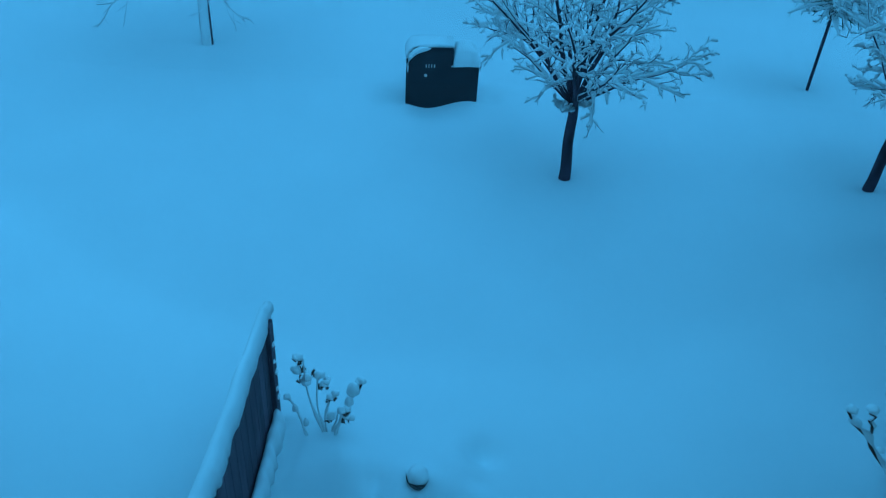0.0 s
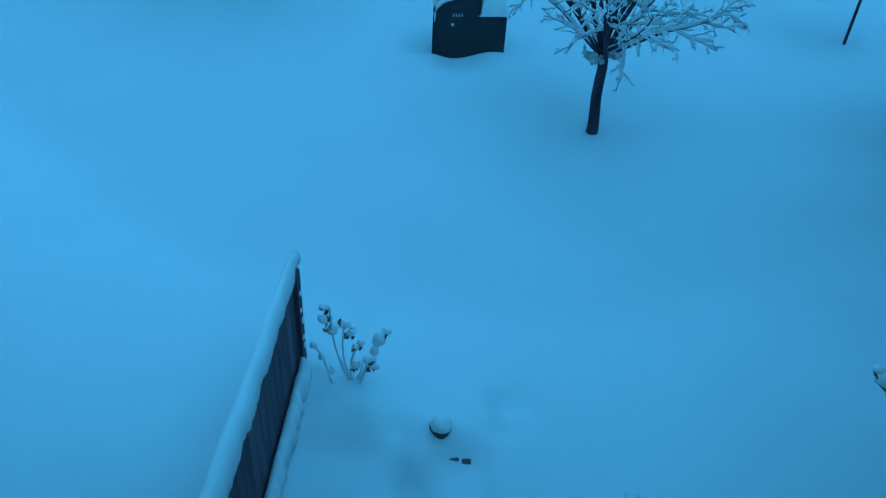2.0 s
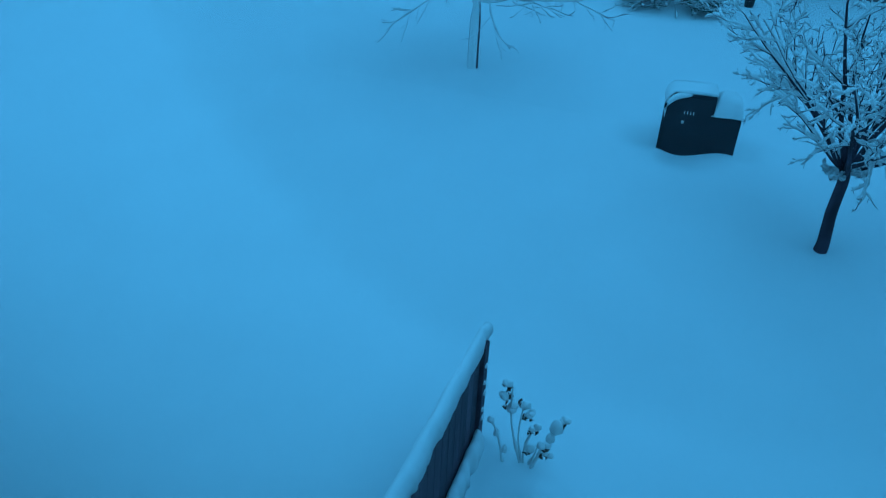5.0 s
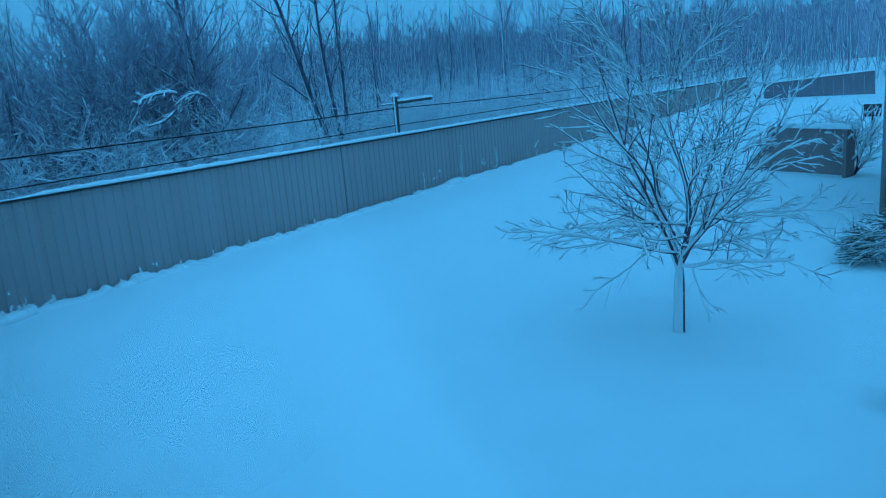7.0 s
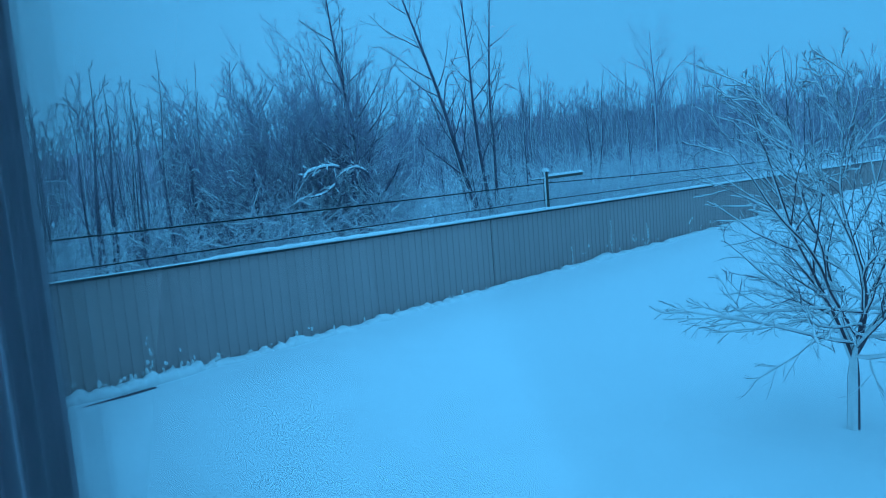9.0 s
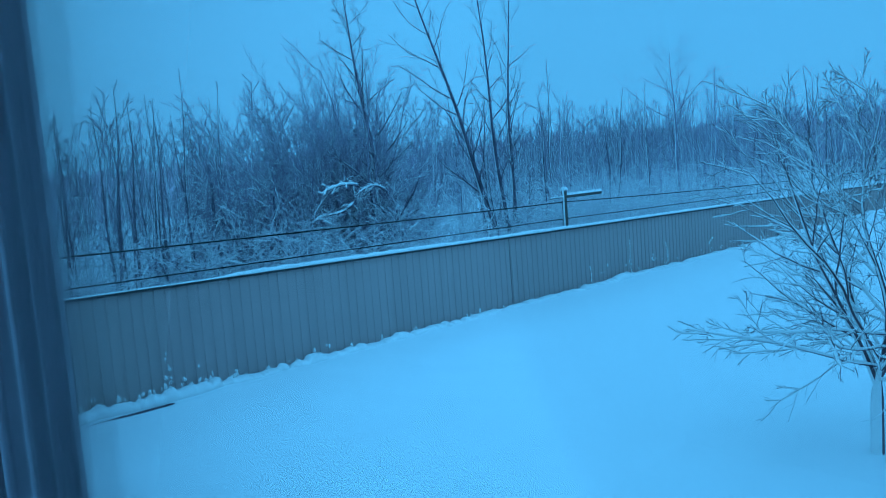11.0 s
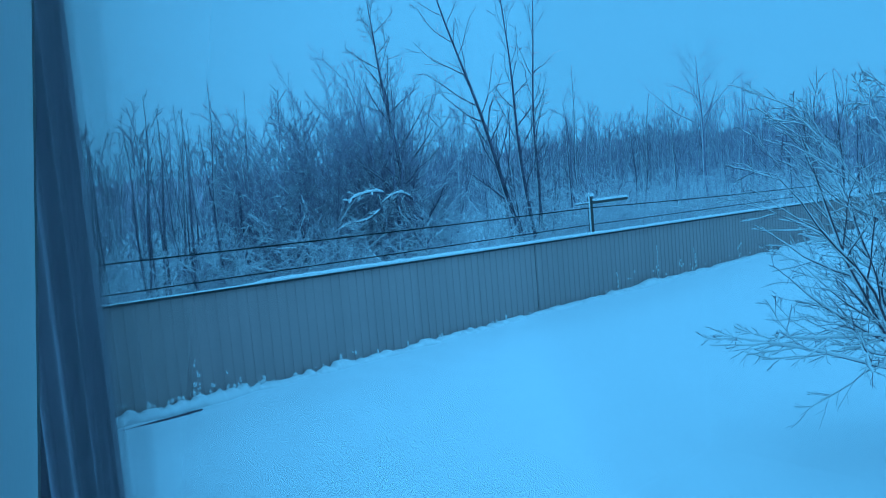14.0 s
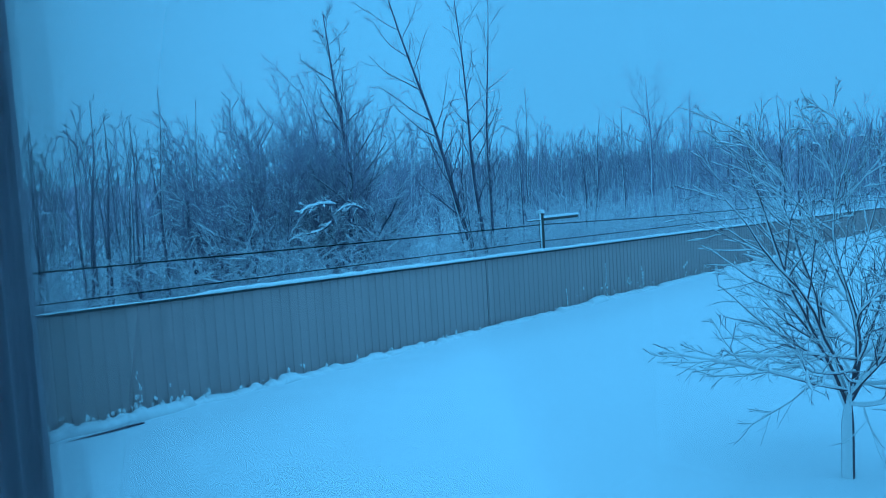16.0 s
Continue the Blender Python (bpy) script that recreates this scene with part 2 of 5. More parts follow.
def quick_mesh(name, V, F):
    me = bpy.data.meshes.new(name)
    me.vertices.add(len(V))
    me.vertices.foreach_set("co", np.ascontiguousarray(V, dtype=np.float32).ravel())
    me.loops.add(len(F) * 4)
    me.loops.foreach_set("vertex_index", np.ascontiguousarray(F, dtype=np.int32).ravel())
    me.polygons.add(len(F))
    me.polygons.foreach_set("loop_start", np.arange(len(F), dtype=np.int32) * 4)
    me.update(calc_edges=True)
    me.polygons.foreach_set("use_smooth", np.ones(len(F), dtype=bool))
    return me


def merge(lists):
    off, vs, fs = 0, [], []
    for V, F in lists:
        vs.append(V)
        fs.append(F + off)
        off += len(V)
    return np.concatenate(vs), np.concatenate(fs)


def grow(rng, P, R, k, span, angle, length, n, wander, lift, thin, tip=0.25, taper_len=0.5):
    """k children on each of the given branches, between the shares span of their length. lift: how they bend up (+) or droop (-)."""
    m, pn, _ = P.shape
    T = tangents(P)
    f = span[0] + (span[1] - span[0]) * (np.arange(k)[None] + rng.random((m, k))) / k
    x = f * (pn - 1)
    i = np.minimum(x.astype(int), pn - 2)
    w = (x - i)[..., None]
    rows = np.arange(m)[:, None]
    start = P[rows, i] * (1 - w) + P[rows, i + 1] * w
    r0 = R[rows, i] * (1 - w[..., 0]) + R[rows, i + 1] * w[..., 0]
    t = T[rows, i]
    plen = np.linalg.norm(np.diff(P, axis=1), axis=2).sum(1)[:, None]
    L = plen * length * (1 - taper_len * (f - span[0]) / max(1e-6, span[1] - span[0])) * rng.uniform(0.65, 1.2, (m, k))
    spin = (np.arange(k)[None] * 2.399 + rng.random((m, 1)) * 6.3 + rng.normal(0, 0.4, (m, k)))[..., None]
    ref = np.where(np.abs(t[..., 2:3]) > 0.9, np.array([1.0, 0, 0]), np.array([0, 0, 1.0]))
    A = np.cross(t, ref)
    A /= np.maximum(np.linalg.norm(A, axis=2, keepdims=True), 1e-9)
    B = np.cross(t, A)
    ang = np.radians(rng.uniform(angle[0], angle[1], (m, k)))[..., None]
    d = np.cos(ang) * t + np.sin(ang) * (np.cos(spin) * A + np.sin(spin) * B)
    out = np.zeros((m, k, n, 3))
    out[:, :, 0] = start
    step = (L / (n - 1))[..., None]
    for s in range(1, n):
        d = d + rng.normal(0, wander, d.shape) + np.array([0, 0, lift])
        d /= np.linalg.norm(d, axis=2, keepdims=True)
        out[:, :, s] = out[:, :, s - 1] + d * step
    rad = np.minimum(r0 * 0.85, np.maximum(r0 * thin, 0.0))[..., None] * np.linspace(1, tip, n)[None, None]
    return out.reshape(m * k, n, 3), rad.reshape(m * k, n)


def laden(rng, P, R, thick, ragged=0.5, keep=1.0, gap=0.0):
    """Snow lying along branches: thickest where they run level."""
    if keep < 1:
        pick = rng.random(len(P)) < keep
        P, R = P[pick], R[pick]
    T = tangents(P)
    flat = np.sqrt(np.clip(1 - T[:, :, 2] ** 2, 0, 1))
    s = thick * flat * (1 - ragged + 2 * ragged * rng.random(R.shape)) + 0.35 * R * flat
    if gap:
        s = s * (rng.random(R.shape) > gap)
    s[:, 0] *= 0.6
    s[:, -1] *= 0.5
    Q = P.copy()
    Q[:, :, 2] += R * 0.75 + s * 0.55
    return Q, s


def below(groups, floor):
    return [(np.concatenate([P[:, :, :2], np.maximum(P[:, :, 2:], floor)], 2), R) for P, R in groups]


# ---- ground ----
WALL_X = -17.75


def lay(x, y):
    """The height of the snow: gentle swells, wells round trunks, a bank along the wall, soft shapes over the bed by the house."""
    p = Vector((x * 0.16, y * 0.16, 1.7))
    z = 0.05 * noise.noise(p) + 0.016 * noise.noise(Vector((x * 0.9, y * 0.9, 4.0)))
    if -30 < x < 12 and -1 < y < 70:
        for cx, cy, r, d in ((1.55, 8.93, 0.2, -0.05), (5.58, 9.14, 0.22, -0.05), (-4.16, 12.72, 0.3, 0.05), (-0.9, 11.1, 0.25, -0.10), (-0.3, 10.8, 0.38, -0.16), (-0.66, 10.84, 0.14, 0.09), (0.58, 11.25, 0.2, -0.12), (0.35, 10.8, 0.25, 0.03),
                             (-0.1, 11.85, 0.42, 0.34), (0.47, 4.26, 0.14, -0.11), (0.43, 3.95, 0.10, -0.05), (-0.2, 3.63, 0.13, 0.09), (-0.24, 3.36, 0.14, -0.10), (-0.36, 3.85, 0.10, -0.05), (-0.05, 3.83, 0.16, 0.06), (-0.63, 3.98, 0.12, 0.05), (0.0, 3.3, 0.2, 0.03), (5.92, 12.44, 0.2, -0.03), (-0.78, 4.3, 0.35, 0.05)):
            d *= 1.6 if cy < 4.5 else 1.0
            z += d * math.exp(-((x - cx) ** 2 + (y - cy) ** 2) / (r * r))
        w = x - WALL_X
        if 0 <= w < 3:
            z += 0.16 * math.exp(-(w / 0.55) ** 2) * (1 + 0.6 * noise.noise(Vector((y * 0.8, 2.0, 0.0))))
        if y < 6:
            edge = lambda v, c, s: 1 / (1 + math.exp(-max(-40.0, min(40.0, (v - c) / s))))
            inside = edge(x, -1.1, 0.05) * (1 - edge(x, 0.42 + 0.04 * math.sin(y * 3), 0.035)) * (1 - edge(y, 3.75, 0.05))
            z -= 0.17 * inside
            bank = edge(x, -1.1, 0.04) * (1 - edge(x, 0.5, 0.06)) * (1 - edge(y, 4.35, 0.12))
            z += 0.12 * bank
    return z


def steps(marks):
    out = []
    for a, b, d in marks:
        out += list(np.arange(a, b, d))
    return np.array(sorted(set(np.round(out, 4))))


gx = np.concatenate([[-3500, -1500, -700, -350, -180, -110, -80, -62, -50, -42, -36, -31, -27, -24, -21.5], steps([(-20, -2, 0.22), (-2, 1.8, 0.07), (1.8, 9, 0.22)]), [10, 12, 15, 20, 30, 50, 100, 250, 700, 1500, 3500]])
gy = np.concatenate([[-3500, -1500, -700, -250, -100, -50, -25, -12, -6, -3, -1], steps([(0.3, 2.6, 0.2), (2.6, 5.2, 0.06), (5.2, 26, 0.2), (26, 46, 0.5)]), [48, 52, 58, 66, 76, 90, 110, 140, 190, 280, 450, 800, 1600, 3500]])
gverts = [(float(x), float(y), lay(float(x), float(y))) for y in gy for x in gx]
nx = len(gx)
gi, gj = np.meshgrid(np.arange(nx - 1), np.arange(len(gy) - 1))
ga = (gj * nx + gi).ravel()
ground = part_mesh("ground", quick_mesh("ground", np.array(gverts), np.stack([ga, ga + 1, ga + nx + 1, ga + nx], -1)), SNOW)
tagged(ground, "deep smooth untracked snow over a back yard", "ground", kind="structure")


# ---- the long steel wall ----
def wall_top(y):
    return 2.84 - 0.019 * y


wall = thing("wall_west", (WALL_X, 0, 0), "long tan ribbed steel boundary wall with snow on its cap", "wall", kind="structure")
PITCH = 0.275
bm = bmesh.new()
prof = [(0.0, 0.0), (0.05, 0.0), (0.066, -0.026), (0.14, -0.026), (0.162, 0.0), (PITCH, 0.0)]
pv = []
for z in (0.0, 1.0):
    for y, x in prof:
        pv.append(bm.verts.new((x, y, z)))
    for y, x in reversed(prof):
        pv.append(bm.verts.new((x - 0.01, y, z)))
n2 = len(prof) * 2
for k in range(n2):
    bm.faces.new((pv[k], pv[(k + 1) % n2], pv[n2 + (k + 1) % n2], pv[n2 + k]))
panel_mesh = bpy.data.meshes.new("panel")
bm.normal_update()
bm.to_mesh(panel_mesh)
bm.free()
panel_mesh.materials.append(WALL_METAL)
rngw = random.Random(5)
y = -8.0
while y < 74:
    ob = new("panel", panel_mesh)
    ob.parent = wall
    ob.matrix_basis = Matrix.LocRotScale((rngw.uniform(-0.003, 0.003), y, -0.3), None, (1, 1, wall_top(y) + 0.3))
    y += PITCH
bm = bmesh.new()
vs = [bm.verts.new((x, yy, wall_top(yy) + dz)) for yy in (-8.0, 74.0) for x, dz in ((0.06, -0.045), (0.06, 0.02), (-0.1, 0.02), (-0.1, -0.045))]
for k in range(4):
    bm.faces.new((vs[k], vs[(k + 1) % 4], vs[4 + (k + 1) % 4], vs[4 + k]))
part("cap", bm, WALL_TRIM, wall, "dark steel cap rail")
for yy in (19.56,):
    boxed("seam", (0.002, yy, 0), (0.012, yy + 0.022, wall_top(yy) - 0.05), WALL_TRIM, wall, "dark joint strip", 0.002)
yy = -7.0
while yy < 74:
    boxed("rear_post", (-0.16, yy, 0), (-0.04, yy + 0.1, wall_top(yy) - 0.1), WALL_TRIM, wall, "", 0.003)
    yy += 4.0


def ridge(name, ys, xs_of, z_of, h_of, label):
    """A long cushion of snow on top of something."""
    V, F = [], []
    ring = 7
    for yv in ys:
        x0, x1 = xs_of(yv)
        z, h = z_of(yv), h_of(yv)
        for k in range(ring):
            a = math.pi * k / (ring - 1)
            V.append(((x0 + x1) / 2 - (x1 - x0) / 2 * math.cos(a), yv, z + h * math.sin(a) ** 0.6))
    for j in range(len(ys) - 1):
        for k in range(ring - 1):
            a = j * ring + k
            F.append((a, a + 1, a + ring + 1, a + ring))
        F.append((j * ring + ring - 1, j * ring, (j + 1) * ring, (j + 1) * ring + ring - 1))
    F.append(tuple(range(ring)))
    F.append(tuple(range((len(ys) - 1) * ring, len(ys) * ring))[::-1])
    me = bpy.data.meshes.new(name)
    me.from_pydata(V, [], F)
    ob = part_mesh(name, me, SNOW_CLUMP, None, "", True)
    return tagged(ob, label, "snow", kind="stuff")


def nz(a, b=0.0, c=0.0):
    return noise.noise(Vector((a, b, c)))


cap_h = lambda v: max(0.012, (0.09 + 0.05 * nz(v * 0.6, 3.0) + 0.03 * nz(v * 3.0, 7.0)) * min(1.0, max(0.03, (v - 8.7) * 1.5)))
ridge("wall_cap_snow", list(np.arange(-8, 74, 0.12)), lambda v: (WALL_X - 0.13 - 0.02 * nz(v * 2), WALL_X + 0.10 + 0.035 * nz(v * 1.7, 5.0)), lambda v: wall_top(v) + 0.022, cap_h, "fresh snow lying along the steel cap rail")


def bank_h(v):
    h = 0.13 + 0.09 * nz(v * 1.3, 11.0) + 0.06 * nz(v * 27.0, 31.0) + 0.05 * abs(nz(v * 14.0, 37.0)) + 0.10 * nz(v * 4.3, 13.0) + 0.05 * nz(v * 11.0, 17.0) + 0.07 * abs(nz(v * 5.0, 23.0)) * nz(v * 19.0, 29.0)
    h += 0.15 * math.exp(-((v - 11.3) / 0.3) ** 2) + 0.13 * math.exp(-((v - 14.3) / 0.2) ** 2) + 0.14 * math.exp(-((v - 25.9) / 0.6) ** 2)
    return max(0.05, h + (0.13 if v < 8.6 else 0.0))


ridge("wall_foot_snow", list(np.arange(-8, 74, 0.045)), lambda v: (WALL_X + 0.02, WALL_X + 0.42 + 0.1 * nz(v * 1.1, 9.0)), lambda v: -0.02 + lay(WALL_X + 0.4, v) * 0.6, bank_h, "ragged snow banked against the wall's foot")
boxed("timber_edging", (WALL_X + 0.47, 4.2, -0.05), (WALL_X + 0.54, 7.25, 0.075), BOARD, None, "", 0.006)
tagged(bpy.data.objects["timber_edging"], "dark timber edging board half under snow", "edging")

# Snow that stuck to the steel in clots and upright streaks.
V, F = [], []
rs = random.Random(11)
spots = []
for k in range(110):
    yv = rs.uniform(5.0, 12.0) if k < 26 else rs.uniform(23, 50)
    spots.append((yv, bank_h(yv) + abs(rs.gauss(0, 0.18 if k < 26 else 0.28)), rs.uniform(0.012, 0.035), rs.uniform(0.02, 0.09)))
for yv, up in ((7.4, 7), (7.45, 5), (26.75, 10), (29.5, 7), (29.6, 5), (24.05, 5)):
    for q in range(up):
        spots.append((yv + rs.uniform(-0.04, 0.04), 0.32 + q * 0.13 + rs.uniform(-0.04, 0.04), 0.016, 0.05))
for k in range(34):
    yv = rs.uniform(5.2, 9.2) if k < 22 else rs.uniform(9.2, 20)
    spots.append((yv, bank_h(yv) + rs.uniform(-0.02, 0.05), rs.uniform(0.03, 0.05), rs.uniform(0.06, 0.14)))
bm = bmesh.new()
for yv, zv, wv, hv in spots:
    bmesh.ops.create_icosphere(bm, subdivisions=1, radius=1, matrix=Matrix.Translation((WALL_X + 0.015, yv, zv)) @ Matrix.Diagonal((0.03, wv, hv, 1)))
stuck = part("stuck_snow", bm, SNOW_CLUMP, None, "", True)
tagged(stuck, "clots and streaks of snow stuck on the steel wall", "snow", kind="stuff")

# ---- the pole and its cables behind the wall ----
pole = thing("utility_pole", (-19.2, 24.6, 0), "short weathered grey pole with a snowy cross arm", "pole")
bm = bmesh.new()
bmesh.ops.create_cone(bm, cap_ends=True, segments=12, radius1=0.11, radius2=0.10, depth=3.75, matrix=Matrix.Translation((0, 0, 1.87)))
part("shaft", bm, POST_GREY, pole)
boxed("arm", (-0.05, 0.1, 3.42), (0.05, 2.45, 3.54), POST_GREY, pole, "level cross arm", 0.01)
snow_slab("arm_snow", (-0.07, 0.1, 3.54), (0.07, 2.5, 3.62), pole, 3, 0.05, "snow along the arm")
bm = bmesh.new()
bmesh.ops.create_cone(bm, cap_ends=True, segments=10, radius1=0.045, radius2=0.04, depth=3.7, matrix=Matrix.Translation((0.02, -0.085, 1.87)))
part("stuck_snow", bm, SNOW_CLUMP, pole, "snow plastered on one side", True)
boxed("arm", (-0.03, -0.9, 3.44), (0.03, -0.1, 3.48), POST_GREY, pole, "short rear arm", 0.01)
snow_slab("arm_snow", (-0.03, -0.9, 3.48), (0.03, -0.1, 3.52), pole, 4, 0.05, "snow along the arm")
snow_slab("top_snow", (-0.13, -0.13, 3.74), (0.13, 0.13, 3.86), pole, 5, 0.05, "snow cap")


def cable(name, pts, r, label):
    cu = bpy.data.curves.new(name, "CURVE")
    cu.dimensions, cu.bevel_depth, cu.bevel_resolution = "3D", r, 1
    sp = cu.splines.new("POLY")
    sp.points.add(len(pts) - 1)
    for q, p in zip(sp.points, pts):
        q.co = (*p, 1)
    cu.materials.append(WIRE)
    return tagged(new(name, cu), label, "cable", "cables behind the wall")


def sag(y0, y1, z0, z1, s, x=-19.2):
    return [(x, y0 + (y1 - y0) * k / 24, z0 + (z1 - z0) * k / 24 - s * 4 * (k / 24) * (1 - k / 24)) for k in range(25)]


cable("overhead_cable", sag(-14, 24.6, 4.1, 3.28, 0.12) + sag(24.6, 66, 3.28, 2.6, 0.2)[1:], 0.022, "black cable strung along behind the wall")
cable("overhead_cable", sag(-14, 24.6, 3.12, 2.62, 0.05) + sag(24.6, 66, 2.62, 2.1, 0.08)[1:], 0.018, "thin black cable just above the wall")

# ---- the house that the view is from: outer wall with the open-view window, and the room behind it ----
WZ0, WZ1, WX0, WX1 = 4.25, 5.75, -0.595, 0.85
home = thing("wall_south", (0, 0, 0), "beige lap-sided house wall with an upstairs window", "wall", kind="structure")
for lo, hi in (((-9, 0.086, -0.3), (WX0 - 0.012, 0.124, 6.2)), ((WX1, 0.086, -0.3), (9, 0.124, 6.2)), ((WX0 - 0.012, 0.086, -0.3), (WX1, 0.124, WZ0)), ((WX0 - 0.012, 0.086, WZ1), (WX1, 0.124, 6.2))):
    boxed("wall_body", lo, hi, PLASTER, home, "", 0.0)
for q in range(42):
    z = -0.2 + q * 0.152
    for x0, x1 in ((-9, 9),) if z + 0.15 < WZ0 - 0.06 or z > WZ1 + 0.06 else ((-9, WX0 - 0.09), (WX1 + 0.09, 9)):
        boxed("siding_board", (x0, 0.126, z), (x1, 0.138, z + 0.148), HOME_SIDING, home, "", 0.003)
room = thing("room", (0, 0, 0), "plain unseen upstairs room, walls darkened to dim its reflections", "room", kind="structure")
boxed("floor", (-2.5, -4, 3.0), (2.5, 0.085, 3.12), FLOORING, room, "brown floor", 0.0)
boxed("ceiling", (-2.5, -4, 5.95), (2.5, 0.085, 6.1), ROOM_DIMMED, room, "", 0.0)
boxed("wall_back", (-2.5, -4.12, 3.0), (2.5, -4, 6.1), ROOM_DIMMED, room, "", 0.0)
boxed("wall_side", (-2.62, -4.12, 3.0), (-2.5, 0.085, 6.1), ROOM_DIMMED, room, "", 0.0)
boxed("wall_side", (2.5, -4.12, 3.0), (2.62, 0.085, 6.1), ROOM_DIMMED, room, "", 0.0)
boxed("roof", (-9, -5, 6.2), (9, 0.5, 6.35), ROOF_FAR, home, "", 0.0)
# Unseen block, added to cut the skylight on the yard's right side.
boxed("wing", (5.45, 0.3, -0.3), (13, 8.0, 6.2), SIDING, home, "unseen block added to shade the right of the yard", 0.0)

window = thing("window_1", (0, 0, 0), "white vinyl upstairs window with grooved jambs", "window", kind="structure")


def extrude_z(name, prof, z0, z1, mat, parent, label=""):
    bm = bmesh.new()
    a = [bm.verts.new((x, y, z0)) for x, y in prof]
    b = [bm.verts.new((x, y, z1)) for x, y in prof]
    n = len(prof)
    for k in range(n):
        bm.faces.new((a[k], a[(k + 1) % n], b[(k + 1) % n], b[k]))
    bm.faces.new(a[::-1])
    bm.faces.new(b)
    bmesh.ops.recalc_face_normals(bm, faces=bm.faces)
    return part(name, bm, mat, parent, label)


# Grooved jamb: outer flange, two sash tracks, inner stop.
JX = -0.566
jamb = [(JX - 0.002, 0.150), (JX, 0.146)]
for q in range(1, 57):
    u = q / 56
    jamb.append((JX - 0.008 - 0.004 * u + 0.0075 * math.cos(2 * math.pi * 4 * u) * (1 if math.cos(2 * math.pi * 4 * u) > 0 else 0.8), 0.146 - 0.058 * u))
jamb += [(JX - 0.006, 0.086), (WX0 - 0.012, 0.086), (WX0 - 0.012, 0.150)]
extrude_z("jamb", jamb, WZ0 + 0.05, WZ1 - 0.05, VINYL, window, "grooved vinyl jamb with sash tracks")
extrude_z("jamb", [(WX1 - 0.035 - (x - JX), y) for x, y in jamb], WZ0 + 0.05, WZ1 - 0.05, VINYL, window, "grooved vinyl jamb with sash tracks")
boxed("window_sill", (WX0, 0.068, WZ0 + 0.002), (WX1, 0.19, WZ0 + 0.05), VINYL, window, "", 0.004)
boxed("head", (WX0, 0.084, WZ1 - 0.05), (WX1, 0.15, WZ1 - 0.002), VINYL, window, "", 0.004)
# The third pane is added to darken the view at grazing angles.
for yp in (0.104, 0.118, 0.132):
    pane = boxed("pane", (JX - 0.012, yp, WZ0 + 0.05), (WX1 - 0.025, yp + 0.002, WZ1 - 0.05), PANE, window, "clear glass", 0.0)
    pane.visible_shadow = False
    for face in pane.data.polygons:
        if face.normal.y > 0.9:
            face.flip()
for x0, x1 in ((WX0 - 0.13, WX0 - 0.04), (WX1 + 0.04, WX1 + 0.13)):
    boxed("outer_casing", (x0, 0.1385, WZ0 - 0.06), (x1, 0.1435, WZ1 + 0.06), TRIM, window, "", 0.003)

# A pale curtain drawn to the side of the window.
bm = bmesh.new()
rows_z = [3.2 + 0.1 * k for k in range(27)]
cols = [k / 60 for k in range(61)]
grid = []
for z in rows_z:
    line = []
    for c in cols:
        x = -0.381 + 0.42 * (min(5.1, max(4.62, z)) - 4.87) - 0.6 * c + 0.003 * math.sin(z * 2.3)
        yv = 0.062 + 0.008 * math.sin(c * 44 + 0.6 * math.sin(z * 1.5))
        line.append(bm.verts.new((x, yv, z)))
    grid.append(line)
for a, b in zip(grid, grid[1:]):
    for k in range(60):
        bm.faces.new((a[k], a[k + 1], b[k + 1], b[k]))
curtain = thing("curtain", (0, 0, 0), "thin pale grey curtain drawn beside the window", "curtain")
part("panel", bm, CLOTH, curtain, "", True)
boxed("rod", (-1.1, 0.055, 5.81), (1.1, 0.075, 5.83), WALL_TRIM, curtain, "thin dark rod", 0.006)


